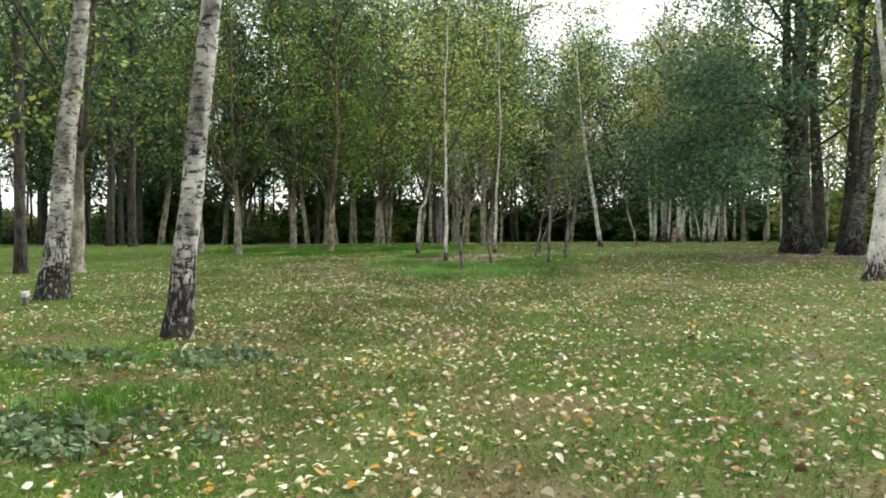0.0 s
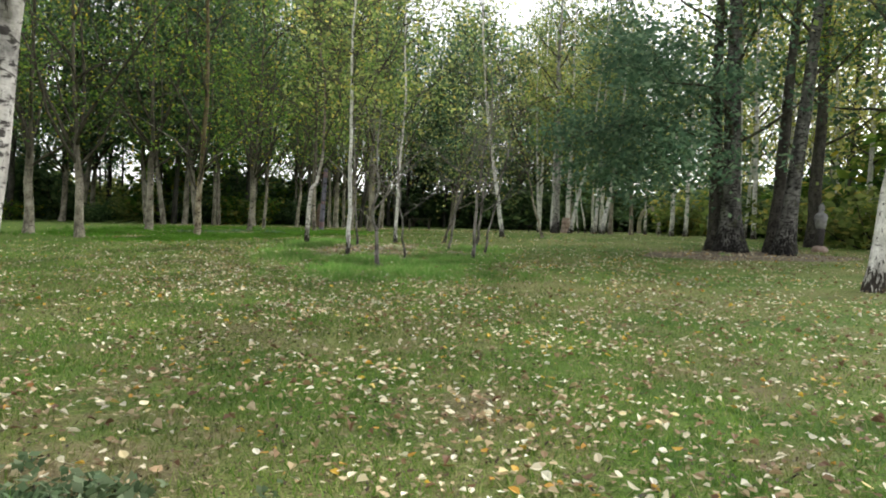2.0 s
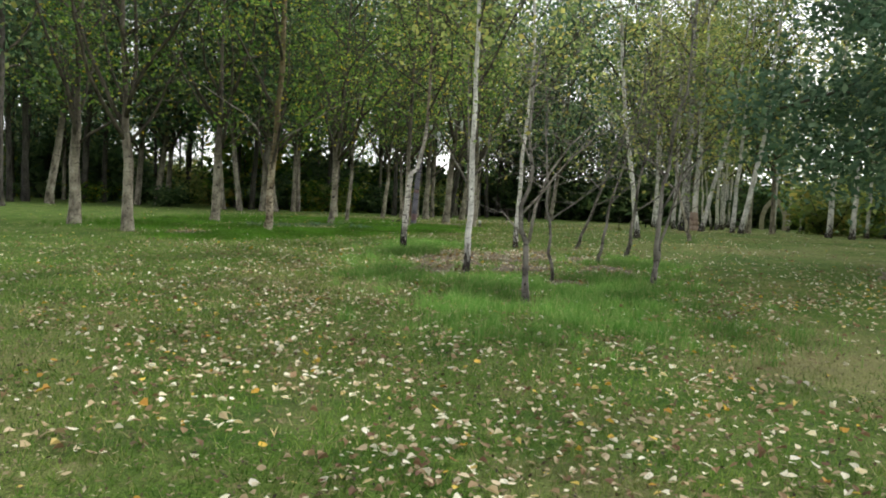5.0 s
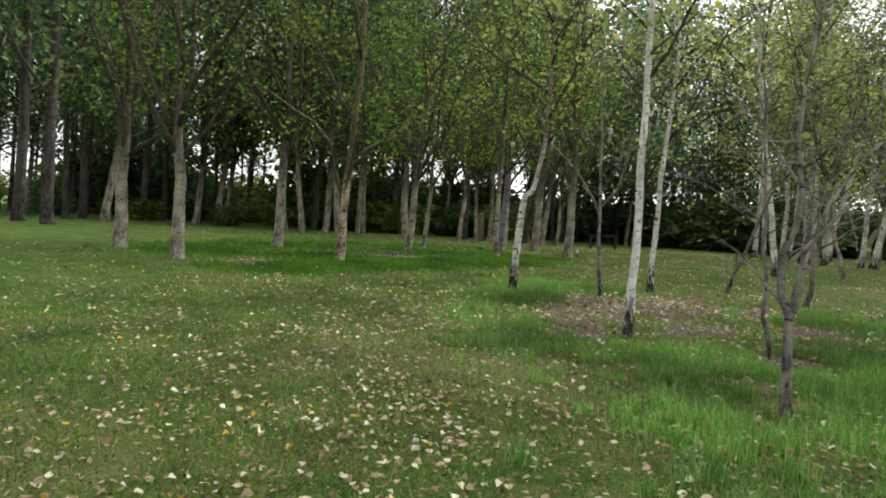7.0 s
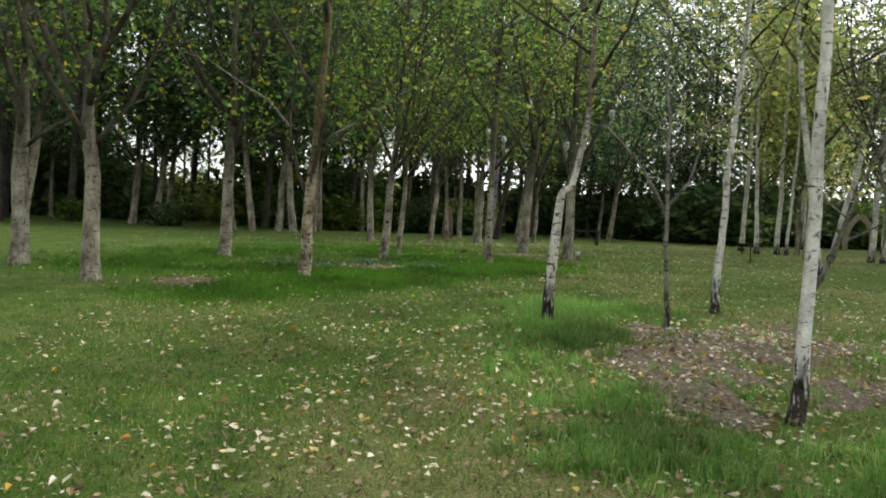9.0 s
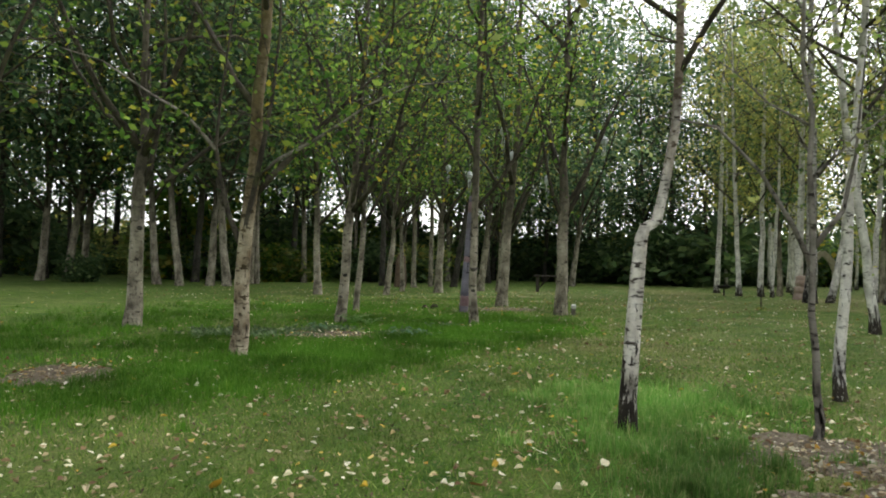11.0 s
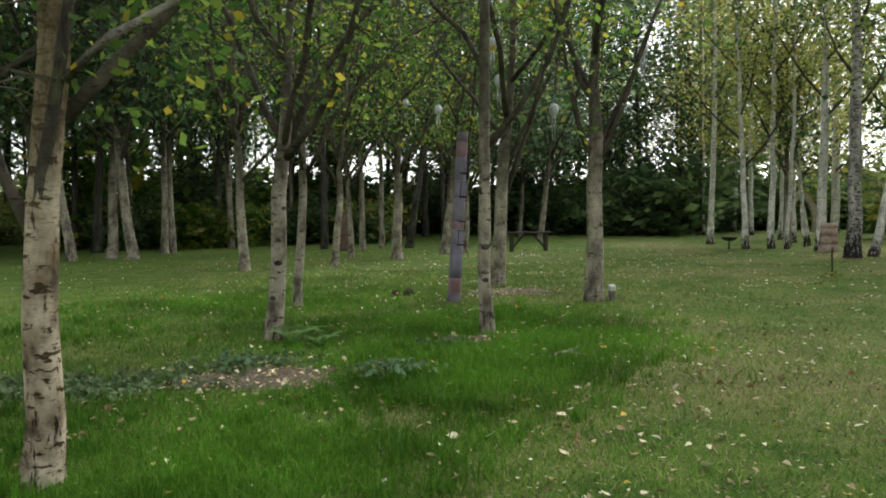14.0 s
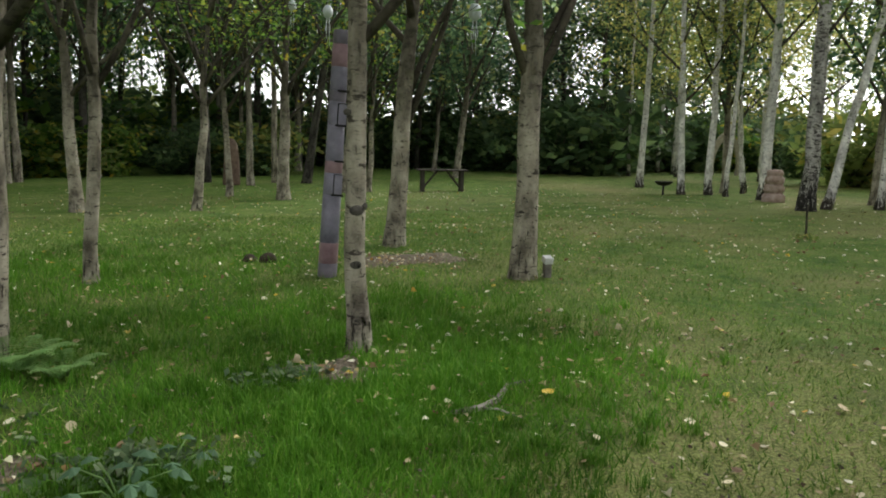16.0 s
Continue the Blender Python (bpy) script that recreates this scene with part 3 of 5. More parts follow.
# the grove
alder(-10.28, 29.89, 0.174, 0.03, 0.0)
alder(-9.16, 39.86, 0.146, -0.04, 0.0)
alder(-11.69, 42.07, 0.166, 0.02, 0.0)
knot(alder(-8.30, 45.13, 0.147, 0.03, 0.0), 0.14, (0.03, 0.0), ((0.12, 280, 0.09), (1.9, 300, 0.06)))
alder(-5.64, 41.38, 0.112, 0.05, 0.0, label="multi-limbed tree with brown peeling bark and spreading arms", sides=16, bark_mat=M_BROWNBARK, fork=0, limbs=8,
      arms=[([(0.26, -0.1, 2.6), (0.5, -0.12, 2.85), (0.95, -0.15, 3.1), (1.4, -0.17, 3.4), (1.76, -0.2, 3.67), (2.4, -0.2, 4.0), (3.1, -0.2, 4.1)], 0.034, M_PALETWIG),
            ([(0.04, -0.03, 1.5), (0.1, -0.08, 2.0), (0.22, -0.1, 2.6), (0.33, -0.12, 3.2), (0.42, -0.12, 3.8), (0.5, -0.12, 4.7), (0.5, -0.1, 6.2)], 0.056, M_TWIG),
            ([(0.03, 0.03, 1.55), (-0.18, 0.05, 2.05), (-0.33, 0.08, 2.6), (-0.40, 0.1, 3.05), (-0.36, 0.1, 3.7), (-0.28, 0.1, 4.4), (-0.15, 0.1, 5.5)], 0.045),
            ([(-0.40, 0.1, 3.0), (-0.85, 0.1, 3.5), (-1.3, 0.05, 3.75), (-2.0, 0.0, 4.2), (-2.9, 0.0, 4.45)], 0.03, M_PALETWIG)])
F_PATH = [(0, 0, 0), (0.0, 0, 0.22), (-0.03, 0, 0.5), (-0.045, 0, 0.85), (-0.035, -0.01, 1.3), (-0.03, -0.01, 2.0), (-0.03, -0.02, 2.9), (-0.02, -0.02, 4.2), (0.0, 0, 6.0), (0.1, 0, 8.5), (0.2, 0, 11.5), (0.25, 0, 14.0)]
knot(alder(-1.63, 45.64, 0.087, 0.03, -0.01, sides=16, fork=0, crown_from=3.4, path=F_PATH), 0.085, (-0.03, -0.01), ((0.72, 250, 0.05), (1.15, 265, 0.06), (1.18, 330, 0.045), (1.9, 220, 0.04)))
knot(alder(-4.39, 46.03, 0.107, 0.07, 0.0, sides=16), 0.104, (0.07, 0.0), ((1.0, 280, 0.055), (0.55, 250, 0.04), (1.7, 300, 0.04)))
alder(-4.13, 48.96, 0.075, 0.06, -0.01)
alder(-0.12, 51.05, 0.143, 0.06, -0.02, sides=16, fork=1,
      arms=[([(0.12, 0, 1.75), (0.42, 0, 2.5), (0.75, 0, 3.4), (1.05, 0, 4.6), (1.2, 0, 6)], 0.07)])
alder(0.84, 48.16, 0.143, 0.01, 0.0, label="pale tree forking at head height", sides=16, fork=1,
      arms=[([(0, 0, 2.35), (-0.25, 0, 2.9), (-0.42, 0, 3.6), (-0.6, 0, 4.6), (-0.9, 0, 6.0)], 0.065),
            ([(0.02, 0, 2.25), (0.3, 0, 2.8), (0.55, 0, 3.4), (0.85, 0, 4.3), (1.3, 0, 5.4)], 0.07)])
alder(-5.75, 57.64, 0.134, -0.04, 0.0)
alder(-3.27, 57.69, 0.101, 0.09, -0.02)
alder(-1.05, 60.99, 0.164, 0.02, 0.0)
alder(-2.50, 62.60, 0.096, -0.04, 0.01)
alder(7.84, 43.65, 0.06, -0.29, -0.02, h=5, clusters=40)
alder(1.12, 64.00, 0.167, 0.11, -0.02)
alder(1.99, 64.29, 0.095, 0.04, -0.01)

# ---- farther trees: a few kinds, copied ----
FAR_N = [0]


def far(proto, x, y, r, lx, ly, base_r, turn=None):
    """A copy of a tree at a place, leaning, with its trunk about r thick."""
    FAR_N[0] += 1
    TAKEN.append((x, y))
    s = min(max(r / base_r, 0.8), 1.35)
    z = ground_z(x, y)
    ob = copy_thing(proto, pose(x, y, z, 0, 0, (FAR_N[0] * 137.5) % 360))
    tilt = Matrix.Rotation(math.hypot(lx, ly) * 0.7, 4, Vector((-ly, lx, 0)).normalized() if math.hypot(lx, ly) > 0.01 else Vector((1, 0, 0)))
    q = tilt @ Matrix.Rotation(radians((FAR_N[0] * 137.5) % 360), 4, 'Z')
    ob.rotation_euler = q.to_euler()
    tall = 0.3 * min(max((6.0 - x) / 6.0, 0.0), 1.0)
    ob.scale = (s, s, 0.95 + tall + 0.3 * ((FAR_N[0] * 0.618) % 1))
    return ob


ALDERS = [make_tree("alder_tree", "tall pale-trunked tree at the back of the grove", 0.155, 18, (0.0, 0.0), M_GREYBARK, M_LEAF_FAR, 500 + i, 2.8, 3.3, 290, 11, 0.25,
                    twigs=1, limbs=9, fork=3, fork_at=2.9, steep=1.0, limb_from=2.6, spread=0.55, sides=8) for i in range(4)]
DARKS = [make_tree("tall_tree", "tall dark trunk standing against the bright sky", 0.2, 21, (0.0, 0.0), M_DARKBARK, M_LEAF_FAR, 520 + i, 3.2, 3.5, 360, 11, 0.26,
                   twigs=1, limbs=13, steep=0.6, spread=0.6, sides=8) for i in range(4)]
STEMS = [make_tree("tall_tree", "thin dark trunk deep in the wood", 0.13, 17, (0.0, 0.0), M_DARKBARK, M_LEAF_FAR, 560 + i, 2.6, 2.4, 110, 10, 0.26,
                   twigs=1, limbs=9, steep=0.5, spread=0.6, sides=6) for i in range(3)]
BIRCHES = [make_tree("birch_tree", "slim birch with yellowing leaves at the wood's edge", 0.12, 15, (0.0, 0.0), M_BIRCH, M_LEAF_YELLOW if i % 2 else M_LEAF_BIRCH, 540 + i, 3.0, 2.2,
                     135, 11, 0.21, twigs=1, limbs=12, steep=1.0, spread=0.5, sides=8) for i in range(3)]
for i, t in enumerate(ALDERS):
    stand(tagged(t, group="trees of the grove"), -30 - 3 * i, 82 + 2 * i)
for i, t in enumerate(DARKS):
    stand(tagged(t, group="tall trees of the wood"), -34 - 3 * i, 66 + 5 * i)
for i, t in enumerate(STEMS):
    stand(tagged(t, group="thin trunks deep in the wood"), -22 - 3 * i, 88 + 3 * i)
for i, t in enumerate(BIRCHES):
    stand(tagged(t, group="birches at the wood's edge"), 24 + 2.5 * i, 72 + 3 * i)


def a(i, *where):
    far(ALDERS[i % 4], *where, 0.18)


def d(i, *where):
    far(DARKS[i % 4], *where, 0.2)


def b(i, *where):
    far(BIRCHES[i % 3], *where, 0.12)


d(0, -12.11, 30.17, 0.15, -0.01, 0)
d(1, -19.30, 51.22, 0.228, 0.02, 0)
d(2, -21.32, 52.49, 0.235, 0.02, 0)
d(3, -23.62, 58.38, 0.168, -0.03, 0)
d(0, -24.32, 61.05, 0.135, -0.04, 0)
d(1, -25.09, 64.07, 0.195, -0.03, 0)
d(2, 0.52, 69.77, 0.176, 0.22, -0.04)
d(3, -24.55, 70.26, 0.223, 0.07, 0)
d(0, -3.30, 70.64, 0.15, 0.01, 0)
d(1, -38.01, 72.15, 0.27, 0.02, 0)
d(2, -24.11, 90.16, 0.262, 0.08, 0)
a(0, 17.3, 58.0, 0.12, -0.05, 0)
a(1, 15.6, 57.0, 0.12, 0.05, 0)
a(3, -21.83, 60.43, 0.26, 0.20, 0.01)
a(0, 14.79, 62.75, 0.1, -0.04, 0)
a(1, -12.85, 66.24, 0.205, -0.16, 0.03)
a(2, -10.69, 66.43, 0.231, -0.15, 0.03)
a(3, -11.62, 67.02, 0.213, 0.06, -0.01)
a(0, -14.38, 67.95, 0.216, -0.12, 0.02)
a(1, -1.68, 68.63, 0.13, -0.03, 0.01)
a(2, -10.23, 70.16, 0.167, 0.03, -0.01)
a(3, -0.66, 70.55, 0.13, -0.01, 0)
a(0, -21.12, 70.75, 0.26, 0.11, -0.01)
a(1, -10.02, 70.90, 0.159, -0.01, 0)
a(2, -20.04, 71.58, 0.27, 0.18, -0.02)
a(3, -20.15, 73.79, 0.223, 0.11, -0.01)
a(0, 8.21, 74.27, 0.192, 0.14, -0.03)
a(1, 8.90, 80.65, 0.15, 0.07, -0.01)

# the wood that closes the lawn all round
wood = random.Random(7)


def free_spot(x, y, gap):
    if any((x - u) ** 2 + (y - v) ** 2 < gap * gap for u, v in TAKEN):
        return False
    return True


def fill(n, x0, x1, y0, y1, gap, protos, base_r, keep=None):
    done = 0
    for _ in range(n * 12):
        x, y = wood.uniform(x0, x1), wood.uniform(y0, y1)
        if (keep is None or keep(x, y)) and free_spot(x, y, gap):
            far(wood.choice(protos), x, y, base_r * wood.uniform(0.8, 1.2), wood.gauss(0, 0.04), wood.gauss(0, 0.03), base_r)
            done += 1
            if done == n:
                break


TAKEN += [(29, 82), (28, 79.5), (26.8, 77), (25.6, 74), (24.5, 71), (23.2, 68), (22, 65.5), (20.8, 62.5)]
fill(20, -46, -15, 58, 96, 3.0, DARKS + ALDERS[:2], 0.2)
fill(38, -15, 12, 72, 100, 2.6, DARKS + ALDERS, 0.2, keep=lambda x, y: y > 78 or x < -4)
fill(12, 6, 22, 80, 104, 2.2, DARKS + ALDERS, 0.2)
fill(13, 17, 46, 64, 100, 3.6, BIRCHES + ALDERS[:1], 0.13)
fill(7, 19, 31, 69, 84, 2.6, BIRCHES, 0.13)
fill(9, 17, 28, 84, 102, 2.2, DARKS + ALDERS[:2], 0.2)
fill(15, 17, 46, 30, 62, 3.6, BIRCHES + DARKS[:1], 0.15)
fill(7, 29, 46, 88, 106, 2.6, BIRCHES, 0.14)
fill(8, -60, -24, 84, 118, 3.0, DARKS, 0.2)
fill(34, -42, -8, 68, 108, 1.7, STEMS, 0.13)
fill(10, 20, 46, 40, 72, 2.6, BIRCHES, 0.13)
fill(20, 17, 36, 34, 58, 1.9, BIRCHES[1:2] + BIRCHES[:1] + STEMS[:1], 0.12, keep=lambda x, y: abs(x - 11 - (y - 45) * 0.4865) > 2.5)
fill(16, -46, -15, 18, 58, 4.0, DARKS + ALDERS[:2], 0.2, keep=lambda x, y: x < -24)
fill(9, -40, 40, -30, -6, 6.0, DARKS + BIRCHES, 0.2)
fill(5, -40, -16, -4, 18, 5.0, DARKS, 0.2)
fill(6, 16, 40, -4, 30, 5.0, BIRCHES + DARKS, 0.2)


# ---- bushes behind the trunks ----
def bush_kind(seed, label, mat_, clusters=115, per=12):
    """A rounded, ragged bush: a few stems and a mass of leaves, about 3 m wide and 2.6 m high."""
    rng = random.Random(seed)
    root = new("bush")
    stems, tips = Heap(), []
    for i in range(11):
        an = i * 2.4
        p = wander((rng.gauss(0, 0.15), rng.gauss(0, 0.15), -0.1), (math.cos(an) * 0.7, math.sin(an) * 0.7, 1), 2.4 * rng.uniform(0.7, 1.15), 5, 0.15, 0.02, rng)
        stems.add(tube(p, [0.035, 0.03, 0.024, 0.018, 0.012, 0.006], 5, rng=rng))
        tips += p[1:]
    part("branchwork", stems.mesh("branchwork", [M_TWIG]), root)
    leaves = Heap()
    centres = []
    for _ in range(clusters):
        t = rng.choice(tips)
        centres.append((t[0] + rng.gauss(0, 0.35), t[1] + rng.gauss(0, 0.35), max(0.12, t[2] + rng.gauss(0, 0.25))))
    leaf_cloud(leaves, centres, per, 0.26, 0.28, rng)
    part("foliage", leaves.mesh("foliage", [mat_], smooth=False), root)
    return tagged(root, label, "bush", "bushes at the back of the wood")


BUSHES = [bush_kind(700 + i, "dense dark bush at the back of the wood", M_BUSH) for i in range(2)]
BUSHES.append(bush_kind(703, "green leafy bush among the trunks", M_LEAF))
BUSHES.append(bush_kind(705, "yellowish-green leafy bush below the birches", M_LEAF_BIRCH))
stand(BUSHES[3], 27.0, 58.0)
stand(BUSHES[0], -8.0, 88.0)
stand(BUSHES[1], -4.5, 89.0)
stand(BUSHES[2], -7.5, 76.0)
thicket = random.Random(11)


def bushes(n, x0, x1, y0, y1, protos, lo=0.8, hi=1.4):
    for _ in range(n):
        x, y = thicket.uniform(x0, x1), thicket.uniform(y0, y1)
        if 44 < y < 83 and abs(x - 11 - (y - 45) * 0.4865) < 3.2:  # the sight line to the arch stays open
            continue
        ob = copy_thing(thicket.choice(protos), pose(x, y, ground_z(x, y)))
        ob.rotation_euler = (0, 0, thicket.uniform(0, 6.28))
        k = thicket.uniform(lo, hi)
        ob.scale = (k * 1.15, k * 1.15, k * thicket.uniform(0.8, 1.15))


bushes(32, -14, 20, 84, 99, BUSHES, 1.2, 2.1)
bushes(12, -14, 2, 75, 82, BUSHES, 0.7, 1.2)
bushes(18, 16, 46, 85, 97, BUSHES, 1.1, 1.8)
bushes(22, 24, 44, 36, 66, BUSHES, 0.9, 1.6)
bushes(9, 19, 30, 35, 50, BUSHES[2:], 0.8, 1.3)
bushes(12, -44, -16, 66, 90, BUSHES, 0.6, 1.1)
bushes(16, -64, -34, 66, 112, BUSHES, 1.2, 2.0)
bushes(16, -42, -8, 78, 100, BUSHES[2:] + BUSHES[:1], 1.5, 2.4)
bushes(12, -40, -10, 90, 108, BUSHES, 0.8, 1.5)
bushes(16, 22, 48, 42, 76, BUSHES[2:], 1.2, 1.9)
bushes(10, 22, 38, 84, 92, BUSHES, 1.2, 1.9)
bushes(9, 27, 42, 86, 97, BUSHES[:2], 1.7, 2.4)
bushes(6, 30, 44, 64, 78, BUSHES, 0.9, 1.5)
bushes(13, -60, -16, 86, 108, BUSHES, 0.8, 1.5)
bushes(18, 8, 24, 78, 94, BUSHES[:2], 1.2, 2.1)
bushes(8, -56, -38, 36, 80, BUSHES, 0.7, 1.2)

# ---- carved and made things ----
def box(heap, cx, cy, cz, sx, sy, sz, turn=None, slot=0, bevel=0.01):
    """A box with chamfered edges."""
    bm = bmesh.new()
    bmesh.ops.create_cube(bm, size=1.0)
    bmesh.ops.scale(bm, vec=(sx, sy, sz), verts=bm.verts)
    if bevel:
        bmesh.ops.bevel(bm, geom=list(bm.edges), offset=bevel, segments=1, affect='EDGES')
    m = Matrix.Translation((cx, cy, cz)) @ (turn or Matrix())
    bmesh.ops.transform(bm, matrix=m, verts=bm.verts)
    bm.verts.index_update()
    heap.add(([tuple(v.co) for v in bm.verts], [tuple(v.index for v in f.verts) for f in bm.faces]), slot)
    bm.free()


def turned(profile, sides=16, rough=0.0, seed=1):
    """Verts and faces of a solid turned round z from (radius, height) pairs."""
    rng = random.Random(seed)
    v = []
    for r, z in profile:
        for k in range(sides):
            an = 2 * math.pi * k / sides
            rr = r * (1 + rough * rng.uniform(-1, 1))
            v.append((math.cos(an) * rr, math.sin(an) * rr, z + rough * 0.3 * r * rng.uniform(-1, 1)))
    n = len(profile)
    f = [(i * sides + k, i * sides + (k + 1) % sides, (i + 1) * sides + (k + 1) % sides, (i + 1) * sides + k) for i in range(n - 1) for k in range(sides)]
    f += [tuple(range(sides))[::-1], tuple((n - 1) * sides + k for k in range(sides))]
    return v, f


def plain(name, dark, light, scale=8.0, rough=0.8, metal=0.0):
    m, nt, bsdf = mat(name, rough)
    bsdf.inputs["Metallic"].default_value = metal
    n1 = noise_at(nt, mapped(nt, (1, 1, 1)), scale, 5, 0.6)
    nt.links.new(ramp(nt, n1, (0.3, dark), (0.7, light)), bsdf.inputs["Base Color"])
    bump(nt, bsdf, noise_at(nt, mapped(nt, (1, 1, 1)), scale * 5, 4), 0.4, 0.01)
    return m


M_STONE = plain("pinkish_mottled_stone", (0.26, 0.17, 0.14), (0.50, 0.40, 0.35), 5)
M_BROWNSTONE = plain("brown_weathered_wood", (0.10, 0.065, 0.05), (0.24, 0.17, 0.13), 7)
M_ARCH = plain("pale_carved_timber", (0.34, 0.30, 0.24), (0.52, 0.47, 0.38), 5)
M_TABLE = plain("dark_weathered_timber", (0.035, 0.03, 0.026), (0.08, 0.068, 0.056), 9)
M_IRON = plain("black_iron", (0.012, 0.012, 0.012), (0.03, 0.028, 0.026), 12, 0.6, 0.3)
M_WHITE = plain("white_painted_plate", (0.52, 0.53, 0.52), (0.68, 0.69, 0.68), 14)
M_GREYPOST = plain("grey_timber_post", (0.10, 0.09, 0.08), (0.22, 0.2, 0.18), 12)
M_LILAC = plain("lilac_grey_glaze", (0.09, 0.085, 0.115), (0.27, 0.25, 0.32), 3, 0.45)
M_MAROON = plain("dull_maroon_glaze", (0.15, 0.085, 0.10), (0.33, 0.22, 0.24), 4, 0.45)
M_SLATE = plain("dark_violet_glaze", (0.09, 0.08, 0.105), (0.22, 0.19, 0.23), 4, 0.45)
M_BLACK = plain("black_slot", (0.008, 0.008, 0.009), (0.015, 0.014, 0.015), 8)
M_SOIL = plain("bare_dark_soil", (0.03, 0.022, 0.016), (0.08, 0.06, 0.045), 20, 0.95)
M_ORN = plain("pale_glass_bauble", (0.42, 0.46, 0.48), (0.6, 0.64, 0.66), 6, 0.3)

# the banded sculpture pole
pole = stand(new("sculpture_pole"), -1.47, 48.77)
pole.rotation_euler = (0, radians(3.4), 0)
tagged(pole, "tall banded lilac and maroon sculpture pole in the grass", "sculpture")
BANDS = [(-0.1, 0.17, M_SLATE), (0.17, 0.42, M_MAROON), (0.42, 1.0, M_LILAC), (1.0, 1.26, M_LILAC), (1.26, 1.40, M_MAROON), (1.40, 1.82, M_LILAC), (1.82, 2.1, M_LILAC), (2.1, 2.22, M_SLATE),
         (2.22, 2.5, M_LILAC), (2.5, 2.76, M_MAROON), (2.76, 2.92, M_SLATE)]
for z0, z1, m in BANDS:
    hp = Heap()
    r0, r1 = 0.118 - 0.008 * z0, 0.118 - 0.008 * z1
    hp.add(turned([(r0 - 0.004, z0), (r0, z0 + 0.008), (r1, z1 - 0.008), (r1 - 0.004, z1)], 24, 0.012, int(z0 * 100)))
    part("band", hp.mesh("band", [m]), pole)
for z, w in ((1.0, 0.075), (1.40, 0.06), (1.82, 0.075), (2.22, 0.07)):
    hp = Heap()
    box(hp, 0.045, -0.095, z, w * 1.9, 0.06, 0.022, bevel=0.004)
    part("slot", hp.mesh("slot", [M_BLACK], False), pole)
for z in (1.12, 1.95):
    hp = Heap()
    box(hp, 0.045, -0.088, z, 0.108, 0.05, 0.26, bevel=0.006)
    part("panel_rim", hp.mesh("panel_rim", [M_BLACK], False), pole)
    hp = Heap()
    box(hp, 0.049, -0.092, z, 0.096, 0.05, 0.24, bevel=0.006)
    part("inset_panel", hp.mesh("inset_panel", [M_LILAC], False), pole)

# small posts
def marker(x, y, h, w, label):
    ob = stand(new("marker_post"), x, y)
    hp = Heap()
    box(hp, 0, 0, h * 0.33, w * 0.8, w * 0.8, h * 0.75 + 0.1, bevel=0.008)
    part("post", hp.mesh("post", [M_GREYPOST], False), ob)
    hp = Heap()
    box(hp, 0, -0.005, h * 0.86, w, w, h * 0.32, Matrix.Rotation(0.25, 4, 'X'), bevel=0.006)
    part("plate", hp.mesh("plate", [M_WHITE], False), ob, "white slanted plate")
    return tagged(ob, label, "post")


marker(1.15, 48.12, 0.26, 0.11, "short grey post with a white plate beside a trunk")
marker(-6.42, 21.67, 0.26, 0.10, "short pale marker post beside a birch")

stake = stand(new("garden_stake"), 7.23, 50.52)
hp = Heap()
hp.add(tube([(0, 0, -0.1), (0.01, 0, 0.2), (0.0, 0.01, 0.45), (0.015, 0, 0.62)], [0.022, 0.02, 0.018, 0.012], 7))
part("stem", hp.mesh("stem", [M_TWIG]), stake)
hp = Heap()
leaf_cloud(hp, [(0, 0, 0.05), (0.08, 0, 0.03), (-0.08, 0.03, 0.04)], 26, 0.07, 0.07, random.Random(5))
part("litter_collar", hp.mesh("litter_collar", [M_LEAF_BIRCH], False), stake)
tagged(stake, "thin dark planted stem with litter round its foot", "stake")

# table with two trestle posts
table = stand(new("picnic_table"), 4.6, 64.5)
table.rotation_euler = (0, 0, radians(-8))
tagged(table, "dark weathered timber table on two braced posts", "table")
for i in range(4):
    hp = Heap()
    box(hp, 0, -0.24 + 0.16 * i, 0.74, 1.75, 0.145, 0.045)
    part("board", hp.mesh("board", [M_TABLE], False), table)
for sx in (-1, 1):
    hp = Heap()
    box(hp, 0.68 * sx, 0, 0.33, 0.14, 0.30, 0.80)
    part("leg", hp.mesh("leg", [M_TABLE], False), table)
    hp = Heap()
    box(hp, 0.42 * sx, 0, 0.40, 0.07, 0.09, 0.80, Matrix.Rotation(radians(-40 * sx), 4, 'Y'))
    part("brace", hp.mesh("brace", [M_TABLE], False), table)

brazier = stand(new("fire_bowl"), 11.74, 61.94)
hp = Heap()
hp.add(turned([(0.05, 0.30), (0.20, 0.34), (0.29, 0.42), (0.31, 0.46), (0.28, 0.46), (0.18, 0.39), (0.04, 0.37)], 20))
part("bowl", hp.mesh("bowl", [M_IRON]), brazier)
hp = Heap()
hp.add(turned([(0.07, -0.1), (0.06, 0.0), (0.035, 0.04), (0.035, 0.31)], 10))
part("stem", hp.mesh("stem", [M_IRON]), brazier)
tagged(brazier, "black iron fire bowl on a short stem", "fire bowl")

statue_heap = Heap()
statue_heap.add(turned([(0.44, -0.1), (0.46, 0.08), (0.45, 0.30), (0.38, 0.34), (0.37, 0.42), (0.43, 0.46), (0.42, 0.68), (0.36, 0.72), (0.35, 0.80), (0.40, 0.84), (0.39, 1.04),
                        (0.33, 1.08), (0.32, 1.16), (0.35, 1.20), (0.33, 1.33), (0.24, 1.38)], 14, 0.07, 3))
statue = stand(tagged(new("statue", statue_heap.mesh("statue", [M_STONE])), "low tiered pinkish stone block before a tall birch", "statue"), 13.2, 58.35, size=0.7)

